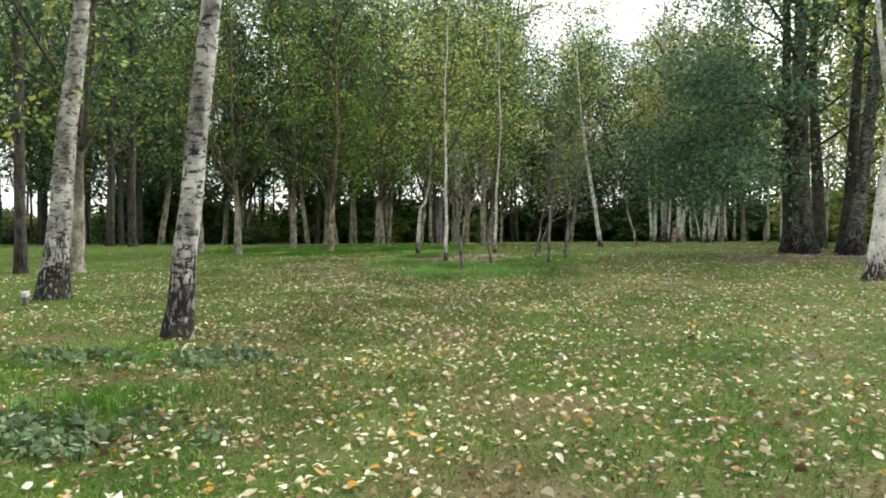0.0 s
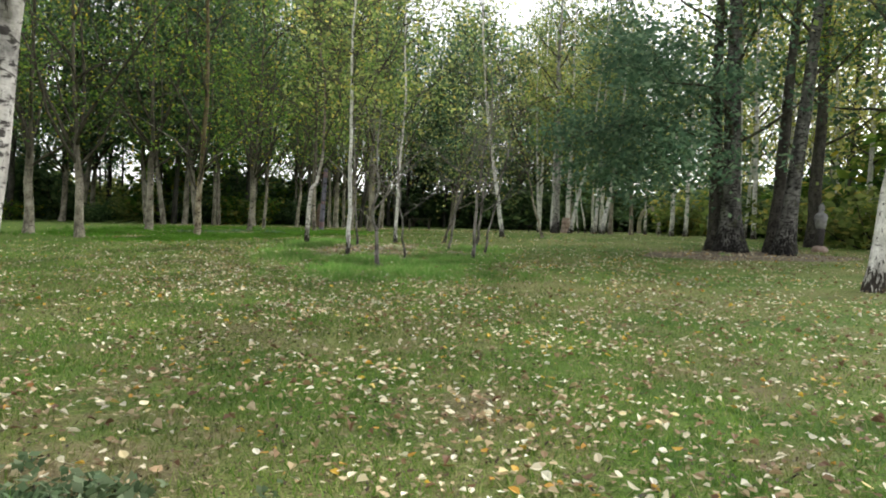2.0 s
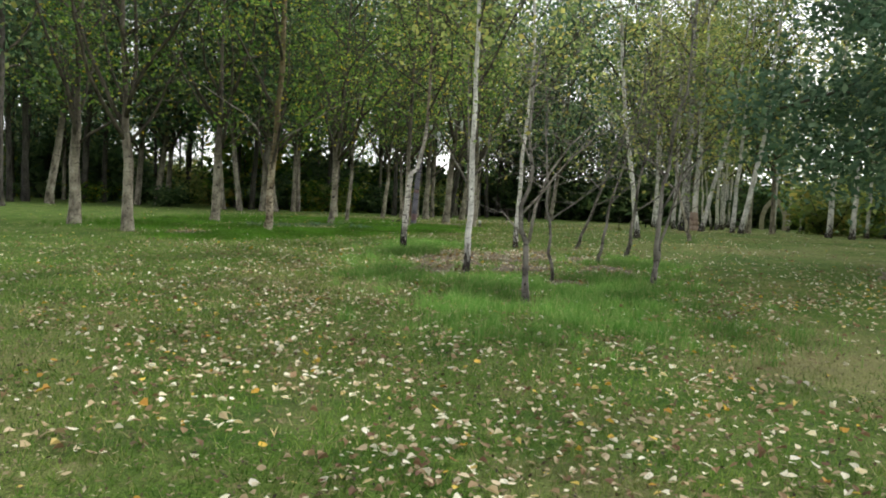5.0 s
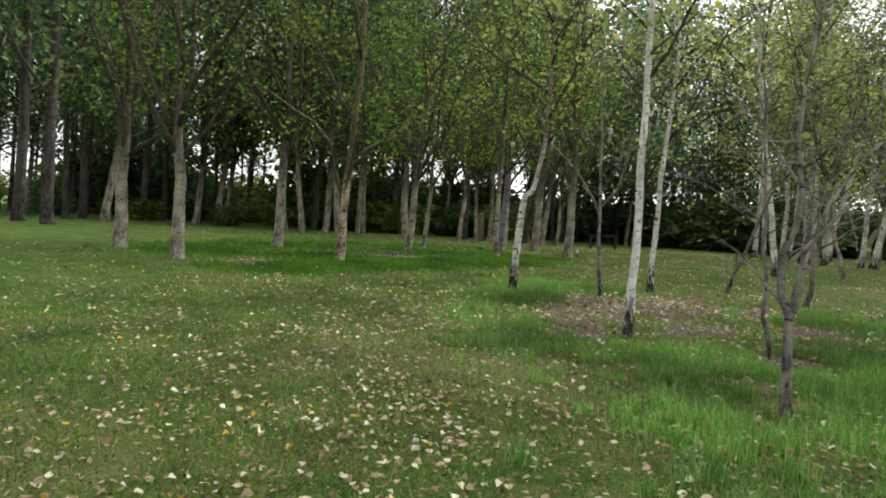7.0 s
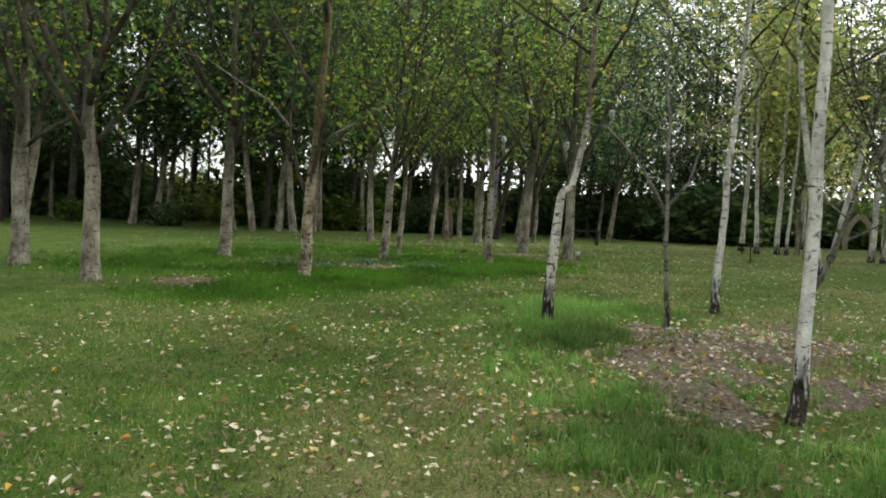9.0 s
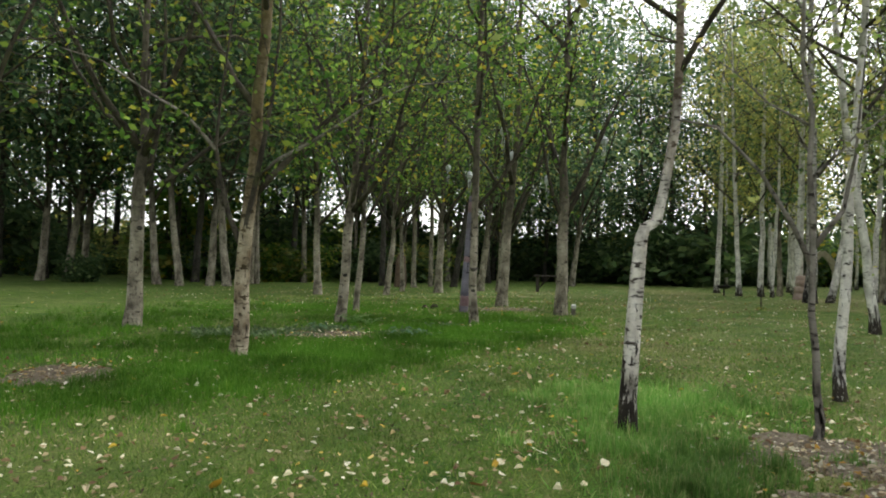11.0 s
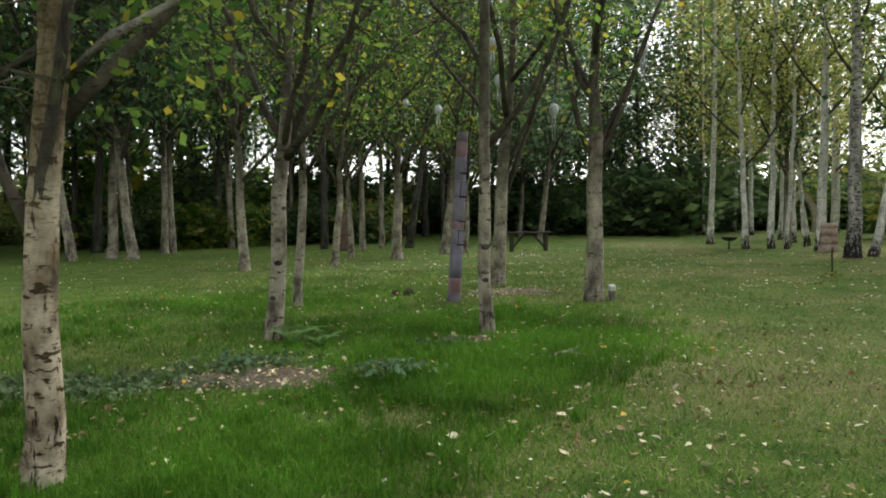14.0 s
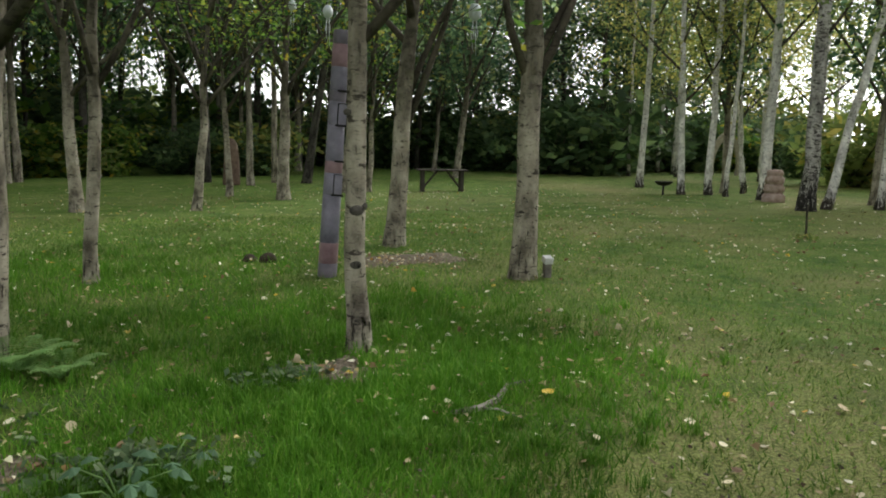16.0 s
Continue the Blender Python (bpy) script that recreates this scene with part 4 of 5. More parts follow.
stone_heap = Heap()
stone_heap.add(turned([(0.30, -0.15), (0.33, 0.1), (0.31, 0.5), (0.30, 0.9), (0.26, 1.25), (0.22, 1.5), (0.14, 1.68), (0.05, 1.74)], 11, 0.10, 8))
standing = stand(tagged(new("standing_stone", stone_heap.mesh("standing_stone", [M_BROWNSTONE])), "rough brown standing block with a pointed top", "stone"), -2.36, 68.93)

# plain upright carving beyond the great trees
figure_heap = Heap()
figure_heap.add(turned([(0.05, -0.08), (0.28, -0.05), (0.30, 0.1), (0.24, 0.2), (0.13, 0.24)], 14, 0.05, 31))
figure_heap.add(turned([(0.12, 0.22), (0.14, 0.5), (0.18, 0.85), (0.16, 0.92)], 12, 0.08, 32), 1)
figure_heap.add(turned([(0.16, 0.9), (0.21, 1.05), (0.24, 1.35), (0.2, 1.48), (0.09, 1.55), (0.11, 1.66), (0.12, 1.76), (0.07, 1.86), (0.01, 1.89)], 14, 0.06, 33), 2)
M_FIGURE = plain("weathered_grey_carving", (0.16, 0.16, 0.16), (0.34, 0.33, 0.33), 9.0)
M_FIGURE_DARK = plain("dark_stained_carving", (0.03, 0.028, 0.03), (0.08, 0.07, 0.07), 9.0)
stand(tagged(new("statue", figure_heap.mesh("statue", [M_STONE, M_FIGURE_DARK, M_FIGURE])), "weathered grey carving on a round reddish base", "statue"), 15.2, 36.1, size=0.84)

# pointed arch
arch = stand(new("timber_arch"), 27.35, 79.3, size=1.15)
arch.rotation_euler = (0, 0, radians(-22))
tagged(arch, "pale pointed timber arch among the trees", "arch")
for sx in (-1, 1):
    hp = Heap()
    pts = [(sx * 0.72, 0, -0.1), (sx * 0.78, 0, 0.5), (sx * 0.72, 0, 1.1), (sx * 0.52, 0, 1.65), (sx * 0.2, 0, 2.05), (0, 0, 2.2)]
    v, f = [], []
    for i, p in enumerate(pts):
        q = Vector(pts[min(i + 1, 5)]) - Vector(pts[max(i - 1, 0)])
        n = Vector((q.z, 0, -q.x)).normalized() * 0.16
        for du, dv in ((1, 1), (-1, 1), (-1, -1), (1, -1)):
            v.append((p[0] + n.x * du, 0.17 * dv, p[2] + n.z * du))
    for i in range(5):
        f += [(i * 4 + k, i * 4 + (k + 1) % 4, (i + 1) * 4 + (k + 1) % 4, (i + 1) * 4 + k) for k in range(4)]
    f += [(3, 2, 1, 0), (20, 21, 22, 23)]
    hp.add((v, f))
    part("arch_rib", hp.mesh("arch_rib", [M_ARCH], False), arch)

# fallen branch and small mounds
fallen = tagged(new("fallen_branch"), "lichened fallen branch lying in the grass", "branch")
hp = Heap()
hp.add(tube([(0, 0, 0.02), (0.2, 0.01, 0.035), (0.36, 0.14, 0.03), (0.52, 0.36, 0.045), (0.8, 0.5, 0.02)], [0.02, 0.026, 0.024, 0.02, 0.012], 7))
part("stick", hp.mesh("stick", [M_PALETWIG]), fallen)
for q in (([(0.2, 0.01, 0.035), (0.28, -0.1, 0.06), (0.4, -0.2, 0.03)], 0), ([(0.36, 0.14, 0.03), (0.3, 0.3, 0.05), (0.35, 0.42, 0.03)], 1)):
    hp = Heap()
    hp.add(tube(q[0], [0.012, 0.009, 0.005], 6))
    part("twig", hp.mesh("twig", [M_PALETWIG]), fallen)
stand(fallen, -1.3, 44.16)
for x, y, k in ((-2.1, 49.94, 1.0), (-2.34, 50.02, 0.8)):
    hp = Heap()
    hp.add(turned([(0.12 * k, -0.04), (0.13 * k, 0.02), (0.10 * k, 0.07 * k), (0.05 * k, 0.11 * k), (0.01, 0.12 * k)], 12, 0.2, int(x * 9)))
    stand(tagged(new("molehill", hp.mesh("molehill", [M_SOIL])), "small dark mound of bare soil in the grass", "mound"), x, y)

# pale ornaments hung in the grove
def ornament(x, y, z, k=1.0):
    ob = new("hanging_ornament")
    hp = Heap()
    hp.add(turned([(0.02, 0.13), (0.06, 0.11), (0.09, 0.05), (0.095, 0.0), (0.075, -0.07), (0.03, -0.11)], 14))
    part("bell", hp.mesh("bell", [M_ORN]), ob)
    for i in range(4):
        hp = Heap()
        an = i * 1.57
        hp.add(tube([(0.035 * math.cos(an), 0.035 * math.sin(an), -0.08), (0.05 * math.cos(an + 1), 0.05 * math.sin(an + 1), -0.3), (0.03 * math.cos(an), 0.03 * math.sin(an), -0.6 + 0.06 * i)],
                    [0.007, 0.006, 0.003], 4))
        part("tendril", hp.mesh("tendril", [M_ORN]), ob)
    hp = Heap()
    hp.add(tube([(0, 0, 0.12), (0, 0, 0.6), (0.01, 0, 1.3)], [0.003, 0.003, 0.003], 4))
    part("cord", hp.mesh("cord", [M_ORN]), ob)
    ob.location = (x, y, z)
    ob.scale = (k, k, k)
    return tagged(ob, "pale jellyfish-shaped ornament hanging from a branch", "ornament", "hanging ornaments")


ornament(2.10, 48.99, 4.66)
ornament(-0.14, 51.26, 5.20, 1.1)
ornament(1.16, 51.21, 3.86, 1.1)
ornament(-0.95, 59.02, 5.06, 1.1)
ornament(-0.55, 55.5, 4.4, 1.1)
ornament(0.45, 53.0, 4.75, 1.2)

# ---- bare patches, nettles, ferns ----
def patch(name, label, x, y, rx, ry, seed, turn=0.0, lift=0.03):
    """A ragged sheet of litter that follows the ground."""
    v, f = [(x, y, ground_z(x, y) + lift + 0.02)], []
    n, rings = 40, 5
    for i in range(1, rings + 1):
        for k in range(n):
            an = 2 * math.pi * k / n
            wob = 1 + 0.7 * noise.noise((math.cos(an) * 1.6 + seed, math.sin(an) * 1.6, seed * 3.1)) + 0.2 * noise.noise((math.cos(an) * 5, math.sin(an) * 5, seed))
            u, w = math.cos(an) * rx * wob * i / rings, math.sin(an) * ry * wob * i / rings
            px, py = x + u * math.cos(turn) - w * math.sin(turn), y + u * math.sin(turn) + w * math.cos(turn)
            v.append((px, py, ground_z(px, py) + lift * (1 if i < rings else -1.5)))
    f += [(0, 1 + k, 1 + (k + 1) % n) for k in range(n)]
    for i in range(rings - 1):
        f += [(1 + i * n + k, 1 + (i + 1) * n + k, 1 + (i + 1) * n + (k + 1) % n, 1 + i * n + (k + 1) % n) for k in range(n)]
    PATCHES.append((x, y, rx, ry, turn))
    return tagged(new(name, mesh_of(name, v, f, [M_LITTER])), label, "litter", kind="stuff")


PATCHES = []
for i, (x, y, rx, ry) in enumerate(((-0.5, 34.2, 0.9, 1.3), (0.6, 35.3, 1.1, 1.0), (1.5, 36.0, 0.9, 1.1), (2.5, 33.2, 0.8, 0.9), (0.0, 36.1, 0.8, 0.7),
                                    (-4.45, 43.85, 0.85, 0.5), (-7.5, 40.0, 0.7, 0.7), (-0.3, 49.7, 0.8, 0.6), (-1.9, 45.1, 0.35, 0.3), (2.6, 35.2, 0.7, 0.8),
                                    (0.5, 30.0, 0.4, 0.3), (-0.6, 32.6, 0.5, 0.5), (1.4, 31.2, 0.5, 0.4), (0.9, 33.4, 0.7, 0.6), (11.6, 33.6, 3.2, 2.0))):
    patch("leaf_litter", "patch of brown leaf litter and bare soil", x, y, rx, ry, i + 1)


def fern(x, y, k, seed):
    rng = random.Random(seed)
    ob = stand(new("fern"), x, y)
    for i in range(9):
        an = i * 0.7 + rng.uniform(-0.2, 0.2)
        ln = k * rng.uniform(0.8, 1.1)
        hp = Heap()
        rib = [(math.cos(an) * ln * t, math.sin(an) * ln * t, ln * (1.3 * t - 0.85 * t * t)) for t in (0, 0.2, 0.4, 0.6, 0.8, 1.0)]
        hp.add(tube(rib, [0.006, 0.005, 0.004, 0.003, 0.002, 0.001], 4))
        for j in range(2, 20):
            t = j / 20
            c = Vector((math.cos(an) * ln * t, math.sin(an) * ln * t, ln * (1.3 * t - 0.85 * t * t)))
            wd = ln * 0.26 * math.sin(math.pi * (0.15 + 0.85 * t)) + 0.01
            for sgn in (-1, 1):
                side = Vector((-math.sin(an) * sgn, math.cos(an) * sgn, -0.15)) * wd
                fw = Vector((math.cos(an), math.sin(an), 0)) * ln * 0.022
                hp.add(([tuple(c - fw), tuple(c + side * 0.6 - fw * 0.6), tuple(c + side + fw), tuple(c + side * 0.5 + fw * 1.2), tuple(c + fw)], [(0, 1, 2, 3, 4)]))
        part("frond", hp.mesh("frond", [M_FERN], False), ob)
    return tagged(ob, "light green fern with arching fronds in the grass", "fern")


fern(-4.12, 45.72, 0.42, 1)
fern(-3.8, 45.5, 0.3, 2)


def broadleaf(x, y, k, seed):
    """A seedling with lobed leaves held flat on short stalks."""
    rng = random.Random(seed)
    ob = stand(new("broadleaf_plant"), x, y)
    for i in range(8):
        an = i * 2.4 + rng.uniform(-0.3, 0.3)
        reach, h = k * rng.uniform(0.35, 1.0), k * rng.uniform(0.45, 0.75)
        tip = Vector((math.cos(an) * reach, math.sin(an) * reach, h))
        hp = Heap()
        hp.add(tube([(0, 0, -0.02), tuple(tip * 0.5 + Vector((0, 0, h * 0.25))), tuple(tip)], [0.006, 0.005, 0.004], 5))
        part("stalk", hp.mesh("stalk", [M_FERN]), ob)
        size = k * rng.uniform(0.32, 0.48)
        hp = Heap()
        out = [(0.0, 0.0), (0.12, 0.42), (0.4, 0.62), (0.42, 0.28), (0.8, 0.34), (1.15, 0.0), (0.8, -0.34), (0.42, -0.28), (0.4, -0.62), (0.12, -0.42)]
        turn = Matrix.Translation(tip) @ Matrix.Rotation(an, 4, 'Z') @ Matrix.Rotation(rng.uniform(0.0, 0.5), 4, 'Y')
        v_ = [tuple(turn @ Vector((u * size, w * size, -0.25 * size * u * u - 0.2 * size * w * w))) for u, w in out]
        mid_ = tuple(turn @ Vector((0.4 * size, 0, 0.02)))
        hp.add((v_ + [mid_], [(j, (j + 1) % 10, 10) for j in range(10)]))
        part("leaf", hp.mesh("leaf", [M_BROAD], False), ob)
    return tagged(ob, "blue-green seedling with lobed leaves in the grass", "plant", "broadleaf seedlings")


broadleaf(-3.15, 43.5, 0.26, 1)
broadleaf(-2.95, 43.75, 0.2, 2)
broadleaf(-4.75, 44.55, 0.22, 3)


def nettles(x, y, r, n, seed):
    """A low patch of broad grey-green leaves on short stems."""
    rng = random.Random(seed)
    ob = stand(new("nettle_patch"), x, y)
    stems, lv = Heap(), Heap()
    for _ in range(n):
        u, w = rng.gauss(0, r * 0.6), rng.gauss(0, r * 0.35)
        z = ground_z(x + u, y + w) - ground_z(x, y)
        h = rng.uniform(0.03, 0.11)
        stems.add(tube([(u, w, z - 0.01), (u + 0.01, w, z + h)], [0.004, 0.003], 4))
        leaf_cloud(lv, [(u, w, z + h), (u, w, z + h * 0.6)], 5, 0.05, 0.065, rng, flat=0.3)
    tagged(part("stalk_mass", stems.mesh("stalk_mass", [M_TWIG]), ob), kind="stuff")
    tagged(part("foliage", lv.mesh("foliage", [M_IVY], False), ob), kind="stuff")
    return tagged(ob, "low grey-green nettle patch beside bare soil", "plant", "nettle patches")


nettles(-5.75, 43.8, 0.8, 90, 1)
nettles(-4.6, 44.5, 0.6, 50, 2)
nettles(-3.15, 43.85, 0.4, 40, 3)
nettles(-6.6, 44.0, 0.7, 50, 4)
nettles(-1.75, 14.5, 0.85, 120, 5)
nettles(-1.45, 16.95, 0.7, 80, 6)
nettles(-2.9, 17.0, 0.5, 50, 8)
nettles(-2.2, 45.0, 0.3, 20, 7)

# ---- grass and fallen leaves ----
turf = np.random.RandomState(4)


def path_x(y):
    return np.interp(y, (10, 14, 17, 22, 26, 30, 37, 40), (1.2, -0.2, -0.5, -1.6, -2.9, -3.7, -3.8, -2.7))


def heights(px, py):
    return np.array([ground_z(float(a_), float(b_)) for a_, b_ in zip(px, py)])


def blades(name, label, px, py, length, width, material):
    n = len(px)
    base = np.stack([px, py, heights(px, py) - 0.004], 1)
    an = turf.uniform(0, 2 * np.pi, n)
    side = np.stack([np.cos(an), np.sin(an), 0 * an], 1) * (width * turf.uniform(0.6, 1.3, n))[:, None]
    ln = length * turf.uniform(0.55, 1.35, n)
    lean = turf.normal(0, 0.5, (n, 2))
    tip = base + np.stack([lean[:, 0] * ln, lean[:, 1] * ln, ln], 1)
    v = np.stack([base - side, base + side, tip], 1).reshape(-1, 3)
    me = bpy.data.meshes.new(name)
    me.vertices.add(3 * n)
    me.vertices.foreach_set("co", v.ravel())
    me.loops.add(3 * n)
    me.loops.foreach_set("vertex_index", np.arange(3 * n))
    me.polygons.add(n)
    me.polygons.foreach_set("loop_start", np.arange(0, 3 * n, 3))
    me.materials.append(material)
    me.update(calc_edges=True)
    return tagged(new(name, me), label, "grass", kind="stuff")


def tone(px, py, scale, seed):
    return np.array([noise.noise((float(a_) * scale, float(b_) * scale, seed)) for a_, b_ in zip(px, py)])


def inside_patch(px, py):
    hit_ = np.zeros(len(px), bool)
    edge = turf.uniform(0, 1, len(px))
    for x, y, rx, ry, _ in PATCHES:
        hit_ |= ((px - x) / rx) ** 2 + ((py - y) / ry) ** 2 < 0.4 + 0.5 * edge
    return hit_


N_MOWN = 320000
py = 12.0 + 44 * turf.beta(1.0, 1.15, N_MOWN)
px = path_x(py) + turf.normal(0.6, 3.6, N_MOWN)
keep = (tone(px, py, 0.9, 2.0) + turf.normal(0, 0.2, N_MOWN) > -0.28) & ~inside_patch(px, py)
keep |= turf.uniform(0, 1, N_MOWN) < 0.25
blades("mown_grass", "short mown lawn grass, green and straw-coloured", px[keep], py[keep], 0.055, 0.005, M_BLADE)

# longer lush grass: the uncut strip under the grove, round the clump and by the first birch
parts_x, parts_y = [], []


def lush(x, y, rx, ry, n):
    parts_x.append(x + rx * 0.5 * turf.normal(0, 1, n))
    parts_y.append(y + ry * 0.5 * turf.normal(0, 1, n))


for i in range(16):
    t = i / 15
    lush(-6.6 + 5.9 * t, 38.6 + 6.6 * t, 1.5, 1.3, 3600)
for q in ((-3.2, 46.6, 2.2, 1.6), (-1.0, 46.6, 1.6, 1.4), (-6.2, 42.6, 2.0, 1.6), (-2.4, 44.6, 2.4, 1.2)):
    lush(*q, 5000)
for q in ((-1.5, 31.8, 0.8, 1.4), (0.4, 30.6, 1.6, 1.4), (1.6, 29.6, 1.4, 1.4), (0.1, 28.4, 1.0, 1.0), (2.2, 31.6, 1.4, 1.2), (-1.4, 35.6, 1.0, 1.8), (3.2, 34.6, 1.2, 1.8), (-0.9, 38.0, 1.2, 1.4), (1.2, 27.2, 2.2, 1.0)):
    lush(*q, 4200)
for q in ((-2.4, 17.0, 0.8, 0.6), (-1.6, 15.3, 0.7, 0.6), (-3.6, 16.0, 1.0, 1.0)):
    lush(*q, 2600)
for q in ((-8.0, 47.0, 3.6, 3.4), (-4.8, 49.6, 3.4, 2.4), (-9.5, 43.0, 2.6, 2.8)):
    lush(*q, 8000)
lx, ly = np.concatenate(parts_x), np.concatenate(parts_y)
keep = ~inside_patch(lx, ly) & (tone(lx, ly, 1.1, 9.0) + turf.normal(0, 0.25, len(lx)) > np.where(ly < 38, -0.1, -0.35))
lx, ly = lx[keep], ly[keep]
clump = (ly > 24) & (ly < 39) & (lx > -2.6)
blades("lush_grass", "longer lush green grass left uncut", lx[~clump], ly[~clump], 0.095, 0.006, M_LUSH)
blades("tufted_grass", "pale tufted grass round the clump of saplings", lx[clump], ly[clump], 0.10, 0.007, M_TUFT)


def tufts(name, label, cx, cy, per, spread, length, material):
    """Tussocks of long blades that splay outwards and bend over."""
    n = len(cx) * per
    bx = np.repeat(cx, per) + turf.normal(0, spread, n)
    by = np.repeat(cy, per) + turf.normal(0, spread, n)
    base = np.stack([bx, by, heights(bx, by) - 0.01], 1)
    an = turf.uniform(0, 2 * np.pi, n)
    ln = length * np.repeat(turf.uniform(0.6, 1.35, len(cx)), per) * turf.uniform(0.5, 1.2, n)
    out = np.stack([np.cos(an), np.sin(an), 0 * an], 1) * (ln * turf.uniform(0.15, 0.75, n))[:, None]
    side = np.stack([-np.sin(an), np.cos(an), 0 * an], 1) * turf.uniform(0.002, 0.0045, n)[:, None]
    up = np.array([0, 0, 1.0])
    mid_ = base + out * 0.35 + up * (ln * 0.62)[:, None]
    tip = base + out + up * (ln * turf.uniform(0.55, 0.95, n))[:, None]
    v = np.stack([base - side, base + side, mid_ + side * 0.8, mid_ - side * 0.8, tip], 1).reshape(-1, 3)
    f = [q for i in range(n) for q in ((5 * i, 5 * i + 1, 5 * i + 2, 5 * i + 3), (5 * i + 3, 5 * i + 2, 5 * i + 4))]
    return tagged(new(name, mesh_of(name, v.tolist(), f, [material], smooth=False)), label, "grass", kind="stuff")


def pick(ok, n):
    where_ = np.nonzero(ok)[0]
    return turf.choice(where_, min(n, len(where_)), replace=False)


one_ = pick(clump, 1200)
tufts("grass_tussocks", "bright green tussocks of long grass round the saplings", lx[one_], ly[one_], 46, 0.05, 0.17, M_TUFT)
edge_x = np.concatenate([x + rx * turf.normal(0, 0.75, 14) for x, y, rx, ry, _ in PATCHES if 28 < y < 38])
edge_y = np.concatenate([y + ry * turf.normal(0, 0.75, 14) for x, y, rx, ry, _ in PATCHES if 28 < y < 38])
tufts("grass_tussocks", "scattered green tussocks growing through leaf litter", edge_x, edge_y, 34, 0.05, 0.13, M_TUFT)
one_ = pick(~clump & (ly > 24), 1100)
tufts("grass_tussocks", "deep green tussocks of uncut grass below the grove", lx[one_], ly[one_], 36, 0.04, 0.15, M_LUSH)
one_ = pick(ly < 24, 90)
tufts("grass_tussocks", "fresh green tussocks at the foot of a birch", lx[one_], ly[one_], 36, 0.035, 0.13, M_TUFT)


def litter(px, py, size, lift):
    """Curled leaves lying on the grass: two triangles folded along the midrib."""
    n = len(px)
    c = np.stack([px, py, heights(px, py) + lift * turf.uniform(0.4, 1.4, n)], 1)
    an = turf.uniform(0, 2 * np.pi, n)
    u = np.stack([np.cos(an), np.sin(an), turf.normal(0, 0.22, n)], 1)
    w = np.stack([-np.sin(an), np.cos(an), turf.normal(0, 0.25, n)], 1)
    s = (size * turf.uniform(0.4, 1.4, n))[:, None]
    up = np.array([0, 0, 1.0])
    fold = turf.normal(0.12, 0.2, n)[:, None] * s * up
    a0, a1 = c - u * s * 0.5, c + u * s * 0.55
    b0 = c + w * s * 0.36 + fold - u * s * 0.22
    b1 = c + w * s * 0.30 + fold + u * s * 0.15
    d0 = c - w * s * 0.36 + fold - u * s * 0.22
    d1 = c - w * s * 0.30 + fold + u * s * 0.15
    v = np.stack([a0, b0, b1, a1, d1, d0], 1).reshape(-1, 3)
    f = [q for i in range(n) for q in ((6 * i, 6 * i + 1, 6 * i + 2, 6 * i + 3), (6 * i, 6 * i + 3, 6 * i + 4, 6 * i + 5))]
    return v.tolist(), f


n_l = 190000
ly_ = turf.uniform(4, 68, n_l)
lx_ = turf.normal(0.0, 8.5, n_l)
dens = np.interp(ly_, (4, 12, 16, 28, 34, 38, 46, 60, 68), (0.1, 1.0, 1.0, 0.9, 0.5, 0.24, 0.15, 0.11, 0.04))
dens = dens * np.clip(0.75 + 1.2 * tone(lx_, ly_, 0.45, 3.0) + 1.2 * tone(lx_, ly_, 1.6, 6.0), 0.12, 2.4)
dens = dens * np.interp(lx_ - path_x(ly_), (-12, -6, -2, 1, 10), (0.35, 0.55, 0.9, 1.1, 1.0))
keep = turf.uniform(0, 1, n_l) < dens
lx_, ly_ = lx_[keep], ly_[keep]
ex, ey = [lx_], [ly_]
for x, y, rx, ry, _ in PATCHES:
    k = int(150 * min(rx, 1.4) * min(ry, 1.4) * 3)
    ex.append(x + rx * 0.6 * turf.normal(0, 1, k))
    ey.append(y + ry * 0.6 * turf.normal(0, 1, k))
for x, y, rx, ry, k in ((-0.8, 14.3, 1.0, 0.5, 170), (1.0, 18.2, 0.8, 0.5, 120), (-2.3, 27.6, 0.6, 1.2, 130), (-0.7, 23.3, 0.5, 0.8, 90), (0.5, 20.6, 0.5, 0.8, 110), (-2.5, 28.7, 0.6, 0.7, 130)):
    ex.append(x + rx * turf.normal(0, 0.7, k))
    ey.append(y + ry * turf.normal(0, 0.7, k))
gx, gy = np.concatenate(ex), np.concatenate(ey)
v, f = litter(gx, gy, 0.05, 0.045)
tagged(new("fallen_leaves", mesh_of("fallen_leaves", v, f, [M_FALLEN], smooth=False)), "cream, yellow and brown fallen leaves scattered on grass", "leaves", kind="stuff")

# crumbled leaf bits, stalks and husks trodden into the lawn
n_c = 120000
cy_ = turf.uniform(12, 46, n_c)
cx_ = path_x(cy_) + turf.normal(0.5, 3.4, n_c)
dens = np.interp(cy_, (12, 28, 34, 40, 46), (1.0, 1.0, 0.7, 0.5, 0.35)) * np.clip(0.7 + 1.0 * tone(cx_, cy_, 0.6, 13.0) + 0.7 * tone(cx_, cy_, 2.1, 16.0), 0.1, 1.0)
keep = turf.uniform(0, 1, n_c) < dens
blades_c = np.stack([cx_[keep], cy_[keep]], 1)
n_c = len(blades_c)
c = np.stack([blades_c[:, 0], blades_c[:, 1], heights(blades_c[:, 0], blades_c[:, 1]) + turf.uniform(0.012, 0.042, n_c)], 1)
an = turf.uniform(0, 2 * np.pi, n_c)
u = np.stack([np.cos(an), np.sin(an), turf.normal(0, 0.35, n_c)], 1) * turf.uniform(0.008, 0.024, n_c)[:, None]
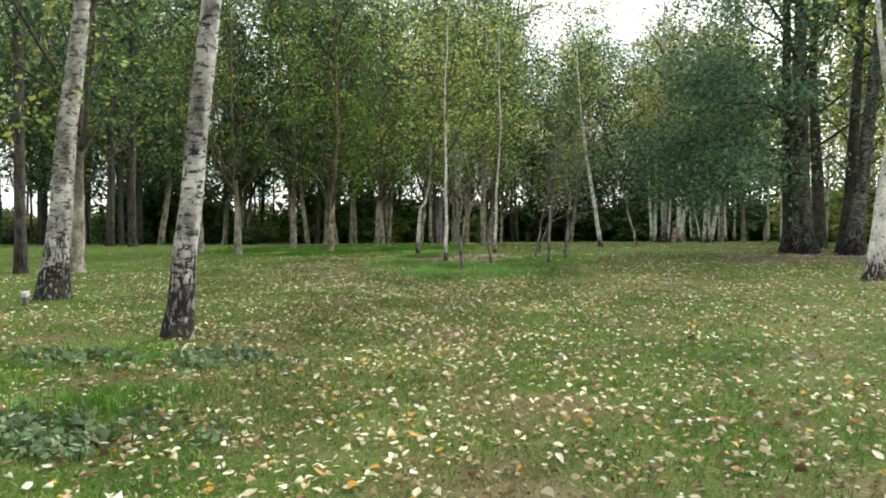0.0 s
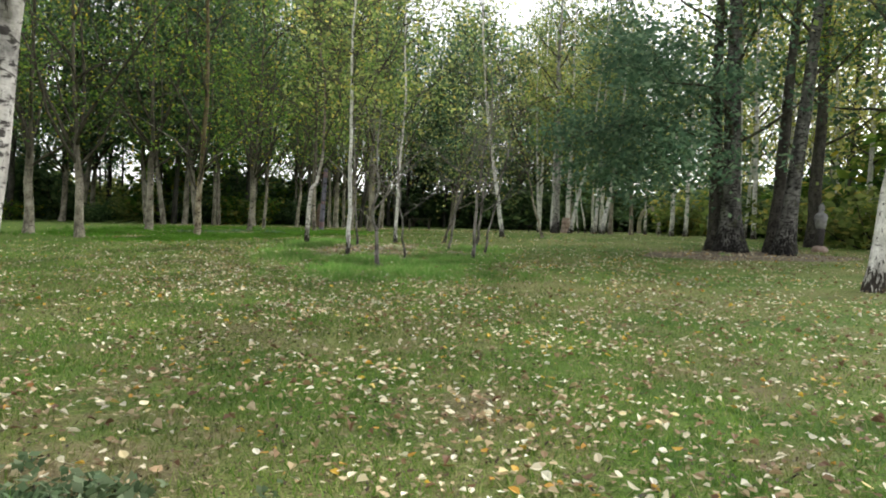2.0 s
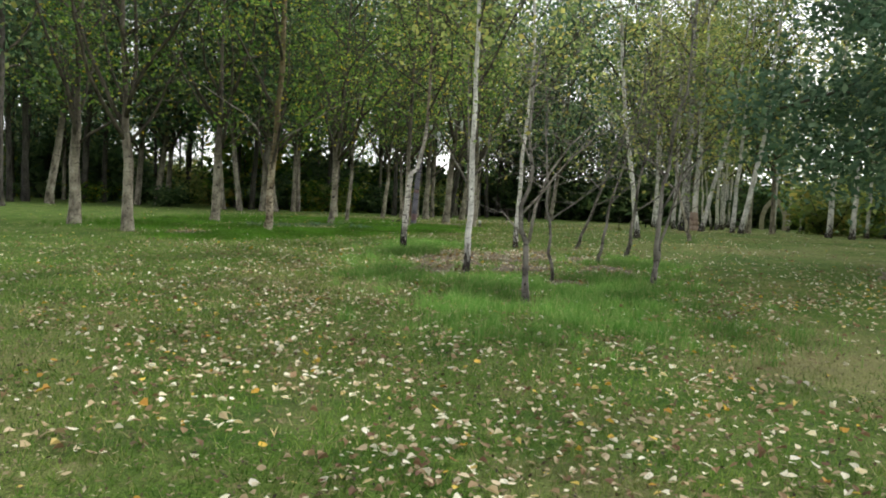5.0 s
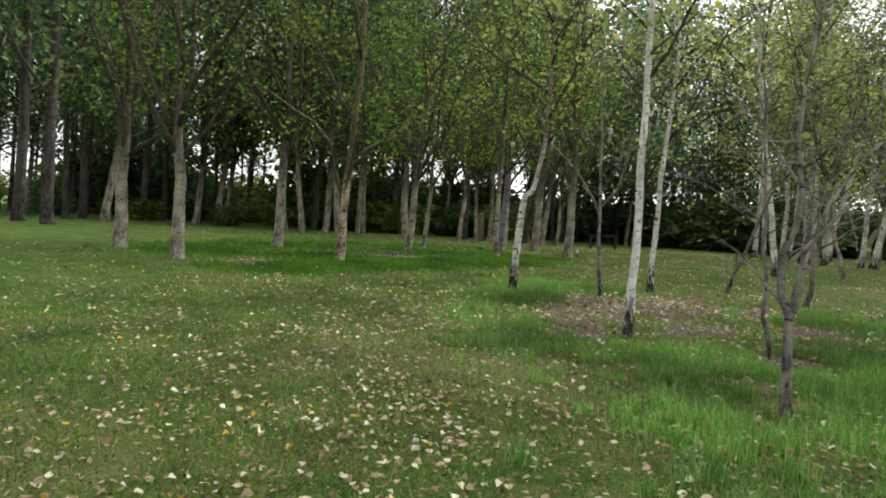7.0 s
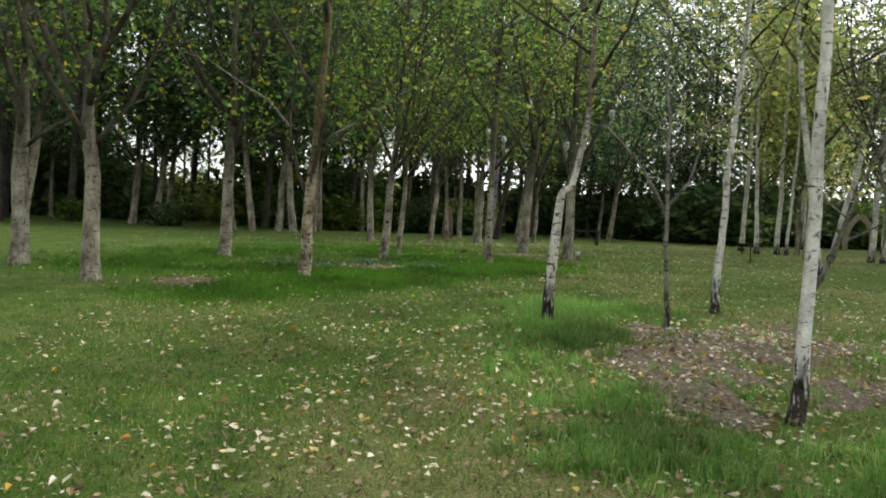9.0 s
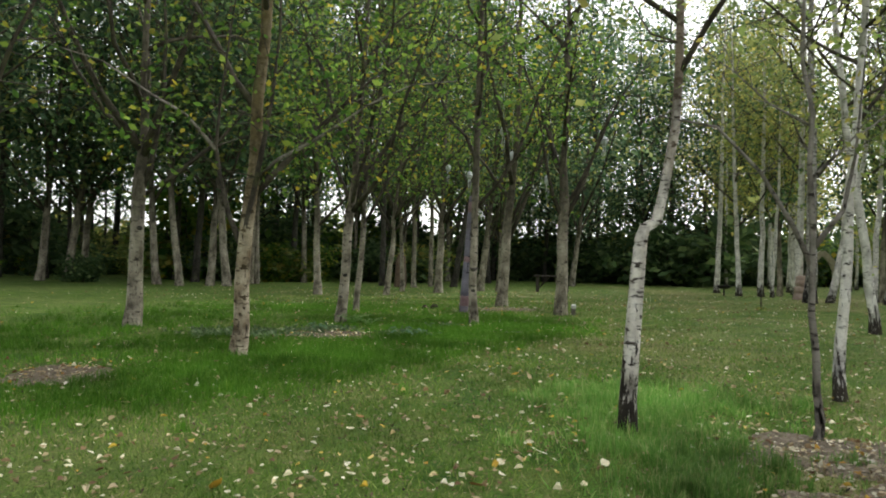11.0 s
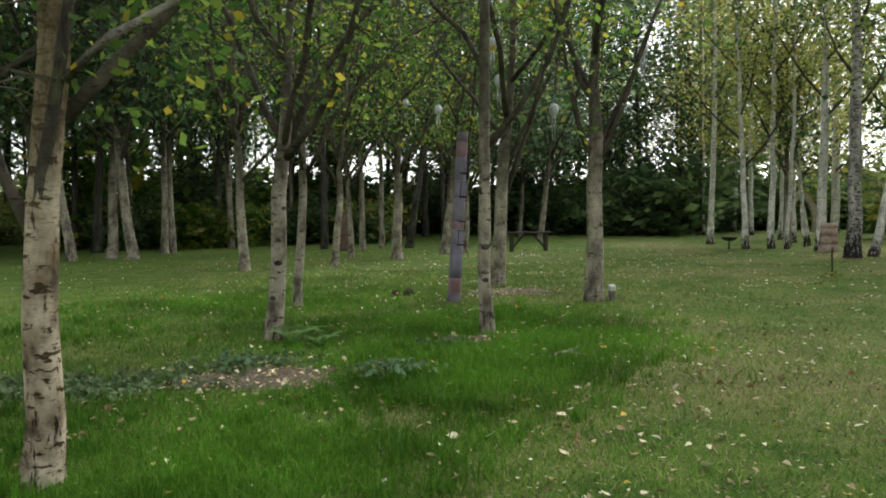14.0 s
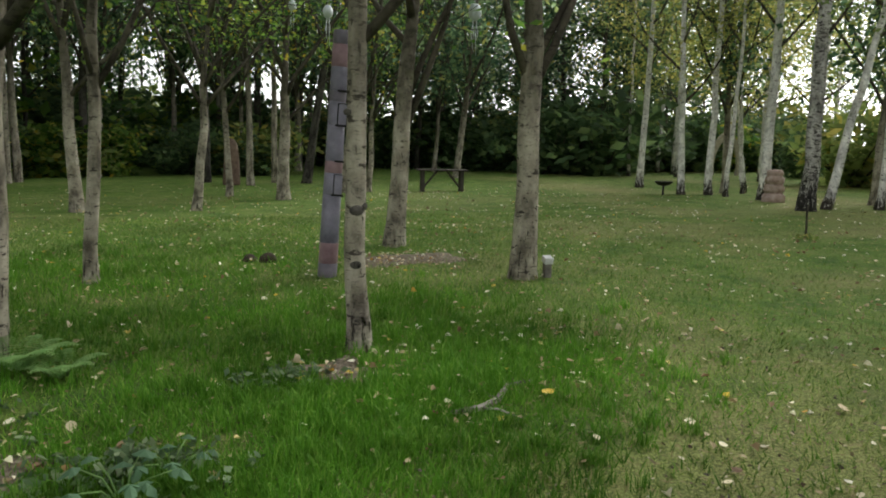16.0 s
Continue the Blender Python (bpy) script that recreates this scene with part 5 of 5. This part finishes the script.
w = np.stack([-np.sin(an), np.cos(an), turf.normal(0, 0.5, n_c)], 1) * turf.uniform(0.003, 0.012, n_c)[:, None]
v = np.stack([c - u, c - w + u * 0.2, c + u, c + w * 0.9 - u * 0.15], 1).reshape(-1, 3)
f = [(4 * i, 4 * i + 1, 4 * i + 2, 4 * i + 3) for i in range(n_c)]
tagged(new("leaf_crumbs", mesh_of("leaf_crumbs", v.tolist(), f, [M_CRUMBS], smooth=False)), "crumbled brown leaf bits and stalks trodden into grass", "leaf litter", kind="stuff")

# single leaves close to the walk
m_one, nt, bsdf = mat("single_fallen_leaf", 0.6)
info = nt.nodes.new("ShaderNodeObjectInfo")
one = ramp(nt, info.outputs["Random"], (0.0, (0.36, 0.16, 0.06)), (0.2, (0.52, 0.38, 0.22)), (0.45, (0.78, 0.70, 0.48)), (0.75, (0.84, 0.78, 0.58)), (0.85, (0.74, 0.54, 0.08)), (0.97, (0.66, 0.36, 0.05)))
vein = noise_at(nt, mapped(nt, (1, 1, 1)), 60, 3)
nt.links.new(mix(nt, 1.0, one, ramp(nt, vein, (0.3, grey(0.75)), (0.7, grey(1.1))), 'MULTIPLY'), bsdf.inputs["Base Color"])


def single_leaf(seed):
    rng = random.Random(seed)
    rows_ = [(-0.5, 0.02), (-0.3, 0.3), (-0.05, 0.38), (0.2, 0.3), (0.4, 0.14), (0.56, 0.01)]
    v, f = [], []
    for u, w in rows_:
        curl = 0.35 * (u * u) + rng.uniform(-0.02, 0.02)
        v += [(u, -w, curl + w * rng.uniform(0.1, 0.4)), (u, 0, curl), (u, w, curl + w * rng.uniform(0.1, 0.4))]
    for i in range(5):
        for k in range(2):
            f.append((3 * i + k, 3 * i + k + 1, 3 * i + 4 + k, 3 * i + 3 + k))
    return mesh_of("fallen_leaf", v, f, [m_one])


LEAVES = [single_leaf(i) for i in range(4)]
rng = random.Random(21)
for i in range(300):
    y = rng.uniform(13.2, 46)
    x = float(path_x(y)) + rng.gauss(0.5, 1.5)
    ob = new("fallen_leaf", LEAVES[i % 4])
    ob.parent = ground
    k = rng.uniform(0.045, 0.08) if y < 33 else rng.uniform(0.06, 0.11)
    ob.location = (x, y, ground_z(x, y) + 0.03)
    ob.rotation_euler = (rng.gauss(0, 0.3), rng.gauss(0, 0.3), rng.uniform(0, 6.28))
    ob.scale = (k, k, k)
